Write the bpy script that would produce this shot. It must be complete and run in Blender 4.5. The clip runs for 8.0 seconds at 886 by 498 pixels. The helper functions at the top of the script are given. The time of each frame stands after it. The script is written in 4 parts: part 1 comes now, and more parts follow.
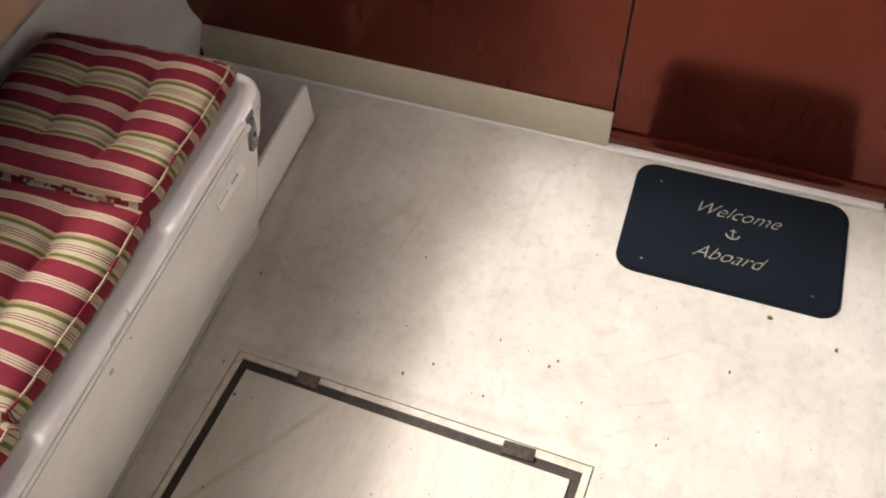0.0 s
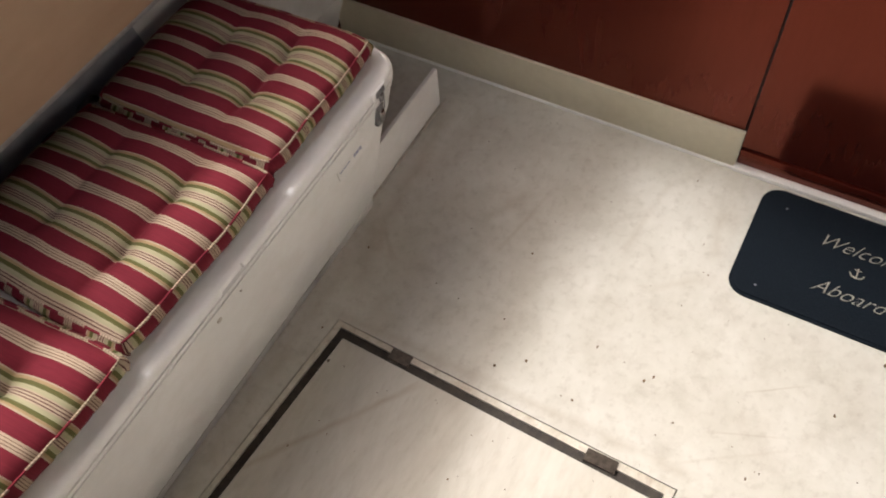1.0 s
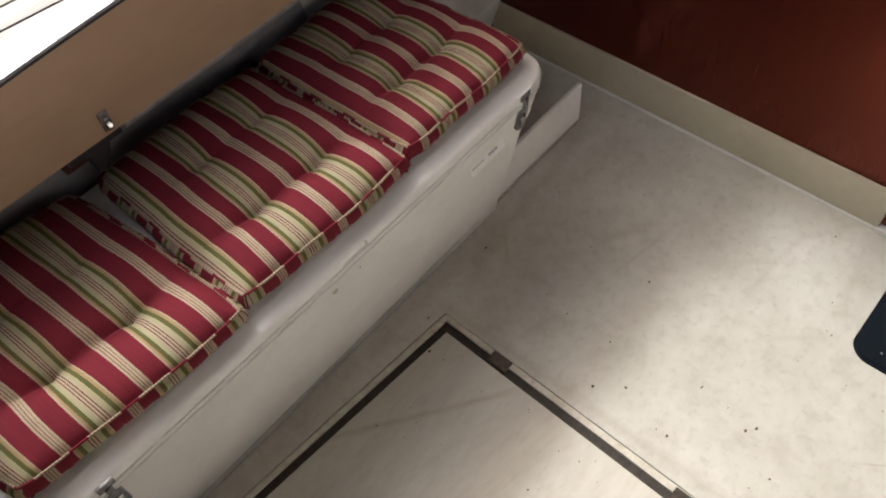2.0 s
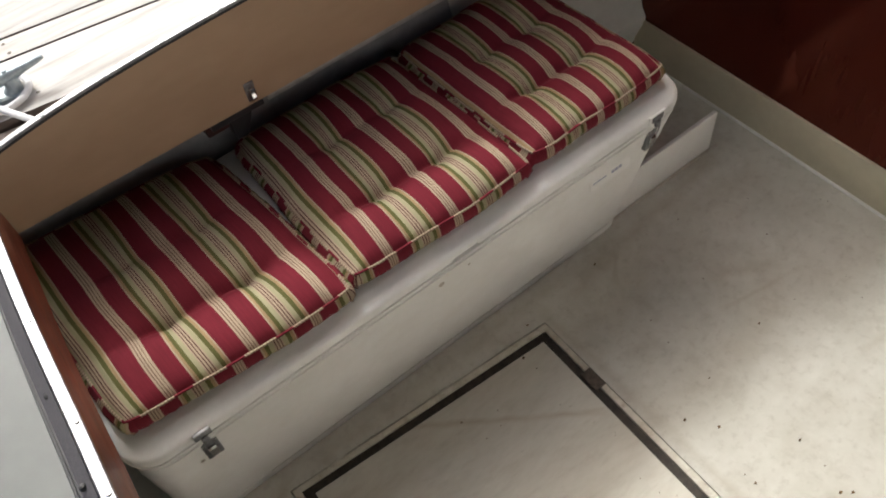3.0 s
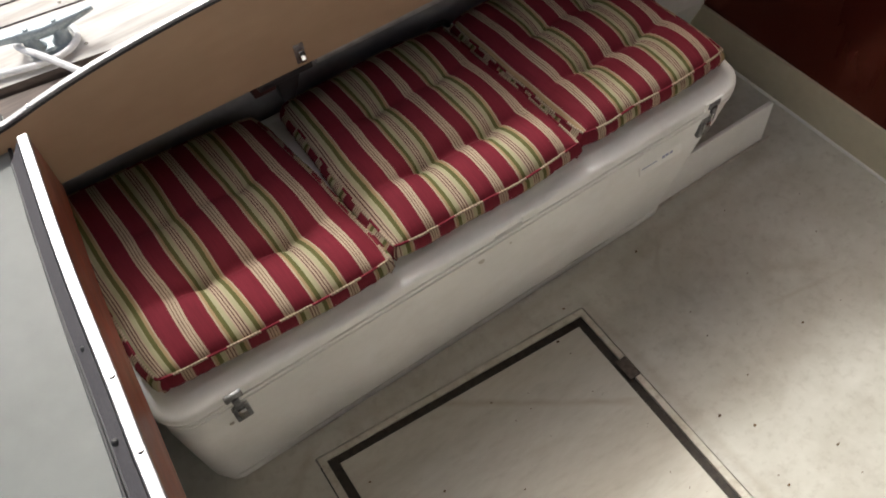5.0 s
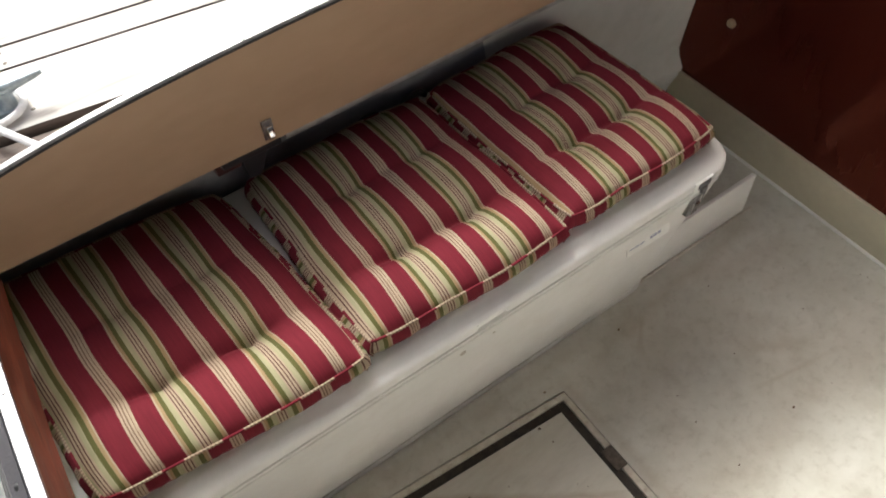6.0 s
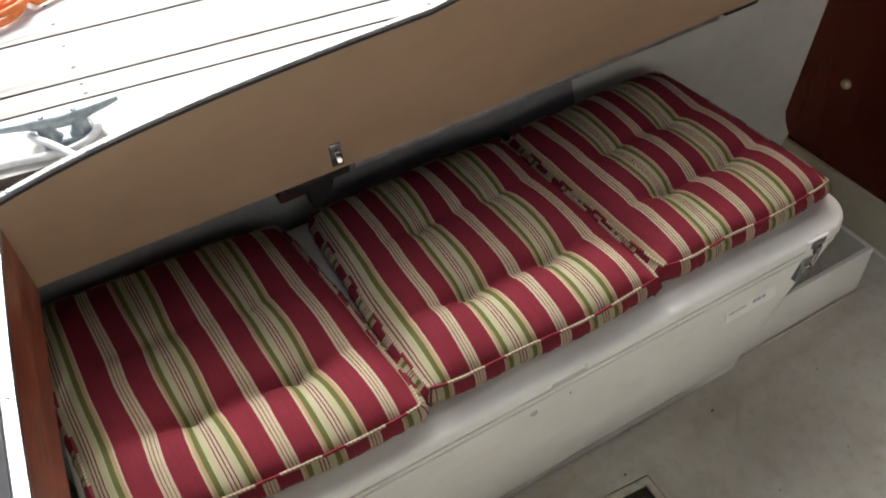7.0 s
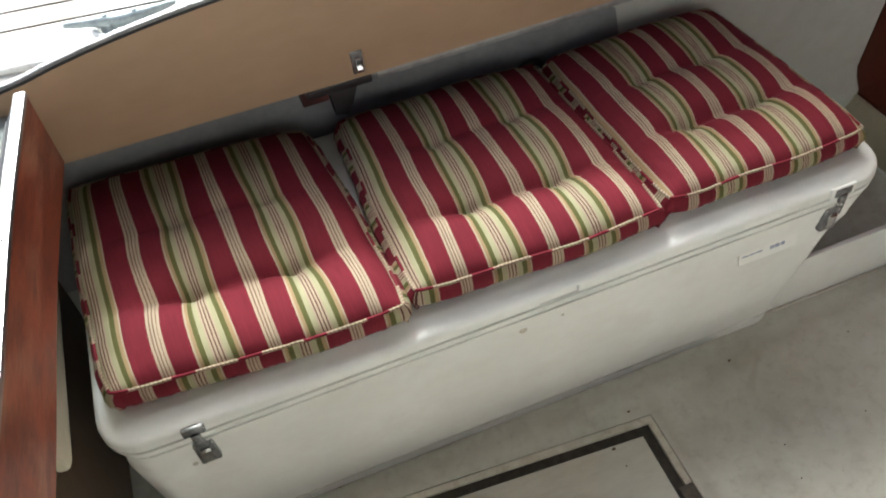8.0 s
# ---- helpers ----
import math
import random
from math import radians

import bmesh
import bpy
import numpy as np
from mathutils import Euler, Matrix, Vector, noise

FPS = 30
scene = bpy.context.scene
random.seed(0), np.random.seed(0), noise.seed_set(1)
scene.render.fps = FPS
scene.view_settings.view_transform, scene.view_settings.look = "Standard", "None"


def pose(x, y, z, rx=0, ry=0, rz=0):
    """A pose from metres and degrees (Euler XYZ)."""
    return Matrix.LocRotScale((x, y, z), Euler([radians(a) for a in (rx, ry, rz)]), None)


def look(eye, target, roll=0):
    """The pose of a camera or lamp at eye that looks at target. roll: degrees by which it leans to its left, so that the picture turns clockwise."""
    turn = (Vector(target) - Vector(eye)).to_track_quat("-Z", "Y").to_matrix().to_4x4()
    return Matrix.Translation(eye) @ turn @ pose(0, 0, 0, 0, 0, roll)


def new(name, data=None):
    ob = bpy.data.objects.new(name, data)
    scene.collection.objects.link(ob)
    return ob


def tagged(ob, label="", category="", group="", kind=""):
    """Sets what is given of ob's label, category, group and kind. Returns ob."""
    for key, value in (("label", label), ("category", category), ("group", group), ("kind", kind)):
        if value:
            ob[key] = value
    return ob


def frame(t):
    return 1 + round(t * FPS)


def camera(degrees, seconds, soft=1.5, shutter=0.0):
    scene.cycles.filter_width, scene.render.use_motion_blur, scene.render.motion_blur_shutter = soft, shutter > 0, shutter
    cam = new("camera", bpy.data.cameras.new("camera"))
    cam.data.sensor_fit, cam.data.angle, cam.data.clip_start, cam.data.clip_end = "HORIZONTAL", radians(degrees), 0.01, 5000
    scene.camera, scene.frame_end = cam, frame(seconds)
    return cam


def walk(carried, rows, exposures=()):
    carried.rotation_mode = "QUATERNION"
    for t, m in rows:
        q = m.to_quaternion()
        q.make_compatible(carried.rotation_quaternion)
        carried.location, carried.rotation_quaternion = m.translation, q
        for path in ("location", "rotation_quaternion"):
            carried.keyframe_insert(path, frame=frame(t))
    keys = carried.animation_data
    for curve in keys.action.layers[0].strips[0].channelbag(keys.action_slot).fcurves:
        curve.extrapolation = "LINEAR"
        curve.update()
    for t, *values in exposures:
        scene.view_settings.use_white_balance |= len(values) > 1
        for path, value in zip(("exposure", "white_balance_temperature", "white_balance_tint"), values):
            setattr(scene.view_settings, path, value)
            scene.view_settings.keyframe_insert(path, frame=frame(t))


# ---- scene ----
cam = camera(55.7, 8.0, soft=1.9, shutter=0.2)
PATH = [
    (0, (0.315, -0.944, 2.017), (1.334, -0.525, 0.348), -4.3),
    (0.5, (0.305, -0.937, 2.016), (1.271, -0.406, 0.347), -5.6),
    (1, (0.296, -0.921, 2.009), (1.214, -0.294, 0.346), -6.5),
    (1.5, (0.275, -0.906, 2.005), (1.138, -0.173, 0.357), -6.8),
    (2, (0.252, -0.907, 2.003), (1.05, -0.064, 0.375), -7.0),
    (2.2, (0.258, -0.906, 2.012), (1.022, -0.019, 0.39), -7.3),
    (3.3, (0.217, -0.91, 2.014), (0.818, 0.128, 0.414), -8.0),
    (3.5, (0.211, -0.906, 2.012), (0.804, 0.131, 0.408), -7.6),
    (4, (0.207, -0.908, 2.01), (0.77, 0.131, 0.397), -7.8),
    (4.2, (0.21, -0.91, 2.008), (0.762, 0.133, 0.393), -8.1),
    (5.3, (0.22, -0.841, 1.975), (0.766, 0.183, 0.347), -7.3),
    (5.5, (0.23, -0.807, 1.969), (0.801, 0.22, 0.351), -6.1),
    (6, (0.267, -0.714, 1.946), (0.941, 0.31, 0.366), -3.2),
    (6.5, (0.271, -0.674, 1.896), (0.886, 0.449, 0.36), -6.3),
    (7, (0.288, -0.698, 1.752), (0.9, 0.573, 0.333), -5.7),
    (7.5, (0.36, -0.801, 1.725), (0.884, 0.503, 0.302), -6.4),
    (8, (0.415, -0.853, 1.703), (0.77, 0.459, 0.235), -8.0),
]
EXPOSURES = [(0, 1.24, 6500, 14), (1, 1.04, 6420, 11), (2, 0.88, 6300, 8), (3.5, 0.83, 6250, 5), (4, 0.81, 6250, 5), (5.5, 0.82, 6300, 6), (6, 1.22, 6250, 4), (6.5, 1.29, 6120, 2), (7, 1.10, 6020, 1), (7.5, 1.38, 5950, 0), (8, 1.50, 5900, -2)]
walk(cam, [(t, look(eye, target, roll)) for t, eye, target, roll in PATH], EXPOSURES)

# ---------- world and sun ----------
world = bpy.data.worlds.new("world")
scene.world = world
world.use_nodes = True
wn, wl = world.node_tree.nodes, world.node_tree.links
sky = wn.new("ShaderNodeTexSky")
sky.sky_type = "NISHITA"
sky.sun_disc = False
SUN_EL, SUN_AZ = 47.8, 4.0          # degrees: height, and turn from the dock side towards the bow
sky.sun_elevation = radians(SUN_EL)
sky.sun_rotation = radians(SUN_AZ)
sky.air_density, sky.dust_density, sky.ozone_density = 0.6, 8.0, 0.4
wn["Background"].inputs["Strength"].default_value = 0.127
wl.new(sky.outputs["Color"], wn["Background"].inputs["Color"])

sun = new("sun", bpy.data.lights.new("sun", "SUN"))
sun.data.energy = 1.3
sun.data.angle = radians(7.0)
sun.data.color = (1.0, 0.995, 0.985)
_d = Vector((math.sin(radians(SUN_AZ)) * math.cos(radians(SUN_EL)), math.cos(radians(SUN_AZ)) * math.cos(radians(SUN_EL)), math.sin(radians(SUN_EL))))
sun.matrix_world = look(_d * 20, (0, 0, 0))


# ---------- materials ----------
def surf(name, a, b, scale=8.0, rough=0.5, bump=0.1, metal=0.0, coat=0.0, stretch=(1, 1, 1), fine=6.0, spots=None, rough_var=0.12, bump_dist=0.002, spec=0.5):
    """A base colour that drifts between a and b at two scales, with fine relief. spots: (colour, scale, amount) for stains."""
    m = bpy.data.materials.new(name)
    m.use_nodes = True
    n, l = m.node_tree.nodes, m.node_tree.links
    p = n["Principled BSDF"]
    co, mp = n.new("ShaderNodeTexCoord"), n.new("ShaderNodeMapping")
    mp.inputs["Scale"].default_value = stretch
    l.new(co.outputs["Object"], mp.inputs["Vector"])
    n1, n2 = n.new("ShaderNodeTexNoise"), n.new("ShaderNodeTexNoise")
    n1.inputs["Scale"].default_value, n1.inputs["Detail"].default_value = scale, 6
    n2.inputs["Scale"].default_value, n2.inputs["Detail"].default_value = scale * fine, 4
    for q in (n1, n2):
        l.new(mp.outputs["Vector"], q.inputs["Vector"])
    mixf = n.new("ShaderNodeMath")
    mixf.operation = "MULTIPLY_ADD"
    l.new(n2.outputs["Fac"], mixf.inputs[0])
    mixf.inputs[1].default_value = 0.45
    l.new(n1.outputs["Fac"], mixf.inputs[2])
    ramp = n.new("ShaderNodeValToRGB")
    ramp.color_ramp.elements[0].position, ramp.color_ramp.elements[1].position = 0.5, 0.95
    ramp.color_ramp.elements[0].color, ramp.color_ramp.elements[1].color = (*a, 1), (*b, 1)
    l.new(mixf.outputs[0], ramp.inputs["Fac"])
    out = ramp.outputs["Color"]
    if spots:
        for col, sc, amount in spots:
            n3, r3, mx = n.new("ShaderNodeTexNoise"), n.new("ShaderNodeValToRGB"), n.new("ShaderNodeMix")
            n3.inputs["Scale"].default_value, n3.inputs["Detail"].default_value, n3.inputs["Roughness"].default_value = sc, 8, 0.65
            l.new(mp.outputs["Vector"], n3.inputs["Vector"])
            r3.color_ramp.elements[0].position, r3.color_ramp.elements[1].position = 0.52, 0.78
            r3.color_ramp.elements[1].color = (amount, amount, amount, 1)
            l.new(n3.outputs["Fac"], r3.inputs["Fac"])
            mx.data_type = "RGBA"
            l.new(r3.outputs["Color"], mx.inputs["Factor"])
            l.new(out, mx.inputs[6])
            mx.inputs[7].default_value = (*col, 1)
            out = mx.outputs[2]
    l.new(out, p.inputs["Base Color"])
    rr = n.new("ShaderNodeMapRange")
    rr.inputs["To Min"].default_value, rr.inputs["To Max"].default_value = max(rough - rough_var, 0.03), min(rough + rough_var, 1)
    l.new(n1.outputs["Fac"], rr.inputs["Value"])
    l.new(rr.outputs["Result"], p.inputs["Roughness"])
    p.inputs["Metallic"].default_value = metal
    p.inputs["Specular IOR Level"].default_value = spec
    p.inputs["Coat Weight"].default_value = coat
    p.inputs["Coat Roughness"].default_value = 0.08
    if bump:
        bp = n.new("ShaderNodeBump")
        bp.inputs["Strength"].default_value, bp.inputs["Distance"].default_value = bump, bump_dist
        l.new(mixf.outputs[0], bp.inputs["Height"])
        l.new(bp.outputs["Normal"], p.inputs["Normal"])
    return m


def striped(name, stops, period, weave=True, rough=0.85):
    """Woven stripes that run across u of the mesh's own cloth map, in metres."""
    m = bpy.data.materials.new(name)
    m.use_nodes = True
    n, l = m.node_tree.nodes, m.node_tree.links
    p = n["Principled BSDF"]
    uv, sep = n.new("ShaderNodeUVMap"), n.new("ShaderNodeSeparateXYZ")
    uv.uv_map = "cloth"
    l.new(uv.outputs["UV"], sep.inputs["Vector"])
    wob = n.new("ShaderNodeTexNoise")
    wob.inputs["Scale"].default_value, wob.inputs["Detail"].default_value = 60, 3
    l.new(uv.outputs["UV"], wob.inputs["Vector"])
    add = n.new("ShaderNodeMath")
    add.operation = "MULTIPLY_ADD"
    l.new(wob.outputs["Fac"], add.inputs[0])
    add.inputs[1].default_value = 0.0012
    l.new(sep.outputs["X"], add.inputs[2])
    md = n.new("ShaderNodeMath")
    md.operation = "FLOORED_MODULO"
    l.new(add.outputs[0], md.inputs[0])
    md.inputs[1].default_value = period
    dv = n.new("ShaderNodeMath")
    dv.operation = "DIVIDE"
    l.new(md.outputs[0], dv.inputs[0])
    dv.inputs[1].default_value = period
    ramp = n.new("ShaderNodeValToRGB")
    ramp.color_ramp.interpolation = "CONSTANT"
    els = ramp.color_ramp.elements
    els[0].position, els[0].color = 0, (*stops[0][1], 1)
    els.remove(els[1])
    for pos, c in stops[1:]:
        e = els.new(pos)
        e.color = (*c, 1)
    l.new(dv.outputs[0], ramp.inputs["Fac"])
    # threads: fine light and dark lines both ways
    fade = n.new("ShaderNodeTexNoise")
    fade.inputs["Scale"].default_value, fade.inputs["Detail"].default_value = 9, 5
    l.new(uv.outputs["UV"], fade.inputs["Vector"])
    mr = n.new("ShaderNodeMapRange")
    mr.inputs["From Min"].default_value, mr.inputs["From Max"].default_value = 0.3, 0.7
    mr.inputs["To Min"].default_value, mr.inputs["To Max"].default_value = 0.86, 1.08
    l.new(fade.outputs["Fac"], mr.inputs["Value"])
    grain = n.new("ShaderNodeTexNoise")
    grain.inputs["Scale"].default_value, grain.inputs["Detail"].default_value = 900, 2
    l.new(uv.outputs["UV"], grain.inputs["Vector"])
    mg = n.new("ShaderNodeMapRange")
    mg.inputs["To Min"].default_value, mg.inputs["To Max"].default_value = 0.86, 1.12
    l.new(grain.outputs["Fac"], mg.inputs["Value"])
    mul = n.new("ShaderNodeMath")
    mul.operation = "MULTIPLY"
    l.new(mr.outputs["Result"], mul.inputs[0])
    l.new(mg.outputs["Result"], mul.inputs[1])
    # slubby threads that run with the stripes
    run = n.new("ShaderNodeVectorMath")
    run.operation = "MULTIPLY"
    run.inputs[1].default_value = (1.0, 0.05, 1.0)
    l.new(uv.outputs["UV"], run.inputs[0])
    slub = n.new("ShaderNodeTexNoise")
    slub.inputs["Scale"].default_value, slub.inputs["Detail"].default_value = 330, 3
    l.new(run.outputs["Vector"], slub.inputs["Vector"])
    ms = n.new("ShaderNodeMapRange")
    ms.inputs["From Min"].default_value, ms.inputs["From Max"].default_value = 0.3, 0.7
    ms.inputs["To Min"].default_value, ms.inputs["To Max"].default_value = 0.90, 1.08
    l.new(slub.outputs["Fac"], ms.inputs["Value"])
    mul2 = n.new("ShaderNodeMath")
    mul2.operation = "MULTIPLY"
    l.new(mul.outputs[0], mul2.inputs[0])
    l.new(ms.outputs["Result"], mul2.inputs[1])
    mx = n.new("ShaderNodeMix")
    mx.data_type, mx.blend_type = "RGBA", "MULTIPLY"
    mx.inputs["Factor"].default_value = 1
    l.new(ramp.outputs["Color"], mx.inputs[6])
    l.new(mul2.outputs[0], mx.inputs[7])
    l.new(mx.outputs[2], p.inputs["Base Color"])
    p.inputs["Roughness"].default_value = rough
    p.inputs["Specular IOR Level"].default_value = 0.15
    bp = n.new("ShaderNodeBump")
    bp.inputs["Strength"].default_value, bp.inputs["Distance"].default_value = 0.25, 0.001
    l.new(grain.outputs["Fac"], bp.inputs["Height"])
    l.new(bp.outputs["Normal"], p.inputs["Normal"])
    return m


RED, CREAM, TAUPE = (0.155, 0.0160, 0.0265), (0.42, 0.33, 0.24), (0.165, 0.105, 0.070)
OCHRE, GREEN, PALE, BROWN = (0.33, 0.235, 0.13), (0.108, 0.108, 0.036), (0.365, 0.34, 0.212), (0.095, 0.036, 0.028)
_w = [("R", 40), ("C", 4.5), ("T", 1.7), ("C", 4), ("T", 1.7), ("C", 4), ("T", 1.7), ("C", 5), ("R", 40),
      ("C", 3), ("O", 6), ("G", 9), ("P", 9), ("C", 3.5), ("B", 2.3), ("C", 4), ("B", 2.3), ("C", 4), ("B", 2.3), ("C", 3.5), ("P", 9), ("G", 9), ("O", 6), ("C", 3.3)]
_c = {"R": RED, "C": CREAM, "T": TAUPE, "O": OCHRE, "G": GREEN, "P": PALE, "B": BROWN}
PERIOD = sum(w for _, w in _w) / 1000
_stops, _x = [], 0.0
for _k, _v in _w:
    _stops.append((_x / 1000 / PERIOD, _c[_k]))
    _x += _v
CLOTH = striped("striped_canvas", _stops, PERIOD)
_cord = [(0, RED), (0.30, CREAM)] + [(0.33 + 0.033 * i, ((0.27, 0.20, 0.14), CREAM)[i % 2]) for i in range(18)] + [(0.93, RED)]
CORD = striped("twisted_cord", _cord, 0.11)

FLOOR = surf("painted_deck", (0.525, 0.507, 0.442), (0.625, 0.61, 0.548), 5, 0.42, 0.12, spots=[((0.36, 0.33, 0.265), 2.6, 0.5), ((0.27, 0.24, 0.185), 9, 0.4), ((0.1892, 0.1462, 0.0946), 38, 0.3)])
HATCH = surf("hatch_paint", (0.54, 0.515, 0.445), (0.635, 0.61, 0.54), 4, 0.42, 0.12, stretch=(1.0, 3.0, 1.0), spots=[((0.3312, 0.2576, 0.1656), 2.2, 0.42), ((0.276, 0.23, 0.1656), 14, 0.25)])
FRAME = surf("worn_frame_paint", (0.52, 0.48, 0.39), (0.66, 0.63, 0.55), 30, 0.5, 0.25, spots=[((0.22, 0.13, 0.06), 24, 0.7)])
GASKET = surf("dark_gasket", (0.022, 0.018, 0.015), (0.06, 0.048, 0.037), 60, 0.75, 0.4)
HINGE = surf("tarnished_bronze", (0.05, 0.04, 0.032), (0.12, 0.10, 0.08), 80, 0.45, 0.3, metal=0.6)
PLASTIC = surf("white_cooler_plastic", (0.79, 0.78, 0.75), (0.86, 0.855, 0.83), 6, 0.38, 0.05, spots=[((0.55, 0.5, 0.42), 7, 0.25)])
GELCOAT = surf("white_gelcoat", (0.68, 0.67, 0.63), (0.78, 0.77, 0.73), 4, 0.35, 0.05, spots=[((0.5, 0.45, 0.36), 8, 0.22)])
# the hull side's shade as a colour, darker than its paint
SIDE_SHADE = surf("blue_grey_side_shade", (0.20, 0.203, 0.215), (0.28, 0.283, 0.295), 9, 0.8, 0.3, spots=[((0.2, 0.195, 0.185), 6, 0.3)])
SIDEP = surf("dulled_side_paint", (0.44, 0.435, 0.41), (0.54, 0.53, 0.50), 4, 0.5, 0.08, spots=[((0.36, 0.33, 0.27), 7, 0.35)])
CREAMP = surf("cream_paint", (0.50, 0.455, 0.33), (0.585, 0.54, 0.405), 6, 0.42, 0.08, spots=[((0.33, 0.28, 0.18), 6, 0.25)])
TAN = surf("tan_painted_ply", (0.38, 0.257, 0.162), (0.45, 0.315, 0.205), 3, 0.5, 0.06, stretch=(0.6, 1, 1.6), spots=[((0.38, 0.26, 0.16), 5, 0.2)])
MAHOG = surf("varnished_mahogany_door", (0.042, 0.0082, 0.0052), (0.050, 0.0095, 0.0060), 3, 0.16, 0.03, coat=0.0, stretch=(1, 3.0, 0.35), rough_var=0.04, spec=0.5)
MAHOG.node_tree.nodes["Principled BSDF"].inputs["IOR"].default_value = 1.88
MAHOG.node_tree.nodes["Principled BSDF"].inputs["Specular Tint"].default_value = (1.0, 0.20, 0.10, 1)
MAHOG2 = surf("bare_mahogany_board", (0.10, 0.020, 0.010), (0.26, 0.064, 0.030), 14, 0.4, 0.2, coat=0.12, stretch=(1, 0.6, 2.2), spots=[((0.36, 0.17, 0.10), 9, 0.8), ((0.04, 0.009, 0.006), 13, 0.85)])
BLOCK = surf("dark_red_block", (0.028, 0.006, 0.005), (0.06, 0.012, 0.009), 30, 0.6, 0.2)
BROWNP = surf("brown_painted_board", (0.15, 0.105, 0.07), (0.24, 0.17, 0.115), 6, 0.6, 0.2, stretch=(1, 1, 0.4))
EDGE = surf("worn_edge_metal", (0.20, 0.20, 0.21), (0.36, 0.36, 0.37), 30, 0.42, 0.08, metal=0.7)
NAVY = surf("navy_mat_pile", (0.0045, 0.0070, 0.0105), (0.0095, 0.014, 0.020), 240, 0.95, 0.8, fine=3, spec=0.1)
RUBBER = surf("black_rubber", (0.012, 0.012, 0.013), (0.03, 0.03, 0.032), 40, 0.6, 0.3)
LETTER = surf("grey_beige_print", (0.26, 0.25, 0.20), (0.40, 0.38, 0.31), 160, 0.9, 0.5)
CHROME = surf("chrome", (0.55, 0.55, 0.55), (0.72, 0.72, 0.72), 30, 0.2, 0.1, metal=1.0)
DULL = surf("dull_steel", (0.13, 0.13, 0.14), (0.36, 0.36, 0.37), 90, 0.35, 0.2, metal=1.0)
ALU = surf("brushed_aluminium", (0.30, 0.30, 0.315), (0.44, 0.44, 0.455), 12, 0.36, 0.08, metal=1.0, stretch=(1, 0.1, 1))
GREYTRIM = surf("grey_metal_trim", (0.30, 0.30, 0.305), (0.46, 0.46, 0.47), 20, 0.45, 0.15, metal=0.7)
VINYL = surf("grey_vinyl_cover", (0.29, 0.31, 0.30), (0.36, 0.38, 0.37), 2.5, 0.5, 0.1, spots=[((0.22, 0.23, 0.22), 4, 0.3)])
PURPLE = surf("purple_grey_webbing", (0.05, 0.047, 0.052), (0.105, 0.098, 0.108), 200, 0.6, 0.6, fine=2)
PLANK = surf("weathered_dock_plank", (0.42, 0.405, 0.38), (0.60, 0.585, 0.56), 7, 0.8, 0.5, stretch=(0.16, 2.2, 2), spots=[((0.24, 0.16, 0.10), 4.5, 0.75), ((0.18, 0.155, 0.13), 22, 0.65)], bump_dist=0.004)
TIMBER = surf("dark_wet_timber", (0.045, 0.033, 0.028), (0.12, 0.09, 0.075), 9, 0.75, 0.6, stretch=(0.3, 2, 2), spots=[((0.22, 0.18, 0.15), 12, 0.5)], bump_dist=0.005)
GALV = surf("galvanised_iron", (0.20, 0.24, 0.26), (0.38, 0.43, 0.45), 40, 0.5, 0.3, metal=0.55)
ROPE = surf("white_rope", (0.60, 0.60, 0.60), (0.76, 0.76, 0.77), 60, 0.8, 0.5)
ORANGE = surf("orange_cord", (0.75, 0.17, 0.04), (0.85, 0.26, 0.07), 40, 0.55, 0.2)
WATER = surf("harbour_water", (0.010, 0.014, 0.013), (0.02, 0.026, 0.024), 1.5, 0.08, 0.5, rough_var=0.03, bump_dist=0.03)
DEBRIS = surf("leaf_crumbs", (0.05, 0.03, 0.015), (0.20, 0.12, 0.05), 90, 0.85, 0.3)
BLACK = surf("black_paint", (0.010, 0.010, 0.012), (0.022, 0.022, 0.026), 30, 0.4, 0.2)
DIM = surf("dark_brown_board", (0.085, 0.074, 0.062), (0.14, 0.122, 0.105), 8, 0.65, 0.3, stretch=(1, 1, 0.3))
BLUE = surf("faded_blue_ink", (0.22, 0.25, 0.38), (0.36, 0.38, 0.48), 80, 0.6, 0.1)
STAIN = surf("brown_smudge", (0.45, 0.41, 0.35), (0.58, 0.54, 0.48), 60, 0.6, 0.1)
BRASS = surf("aged_brass", (0.38, 0.30, 0.19), (0.52, 0.44, 0.30), 50, 0.4, 0.1, metal=0.6)



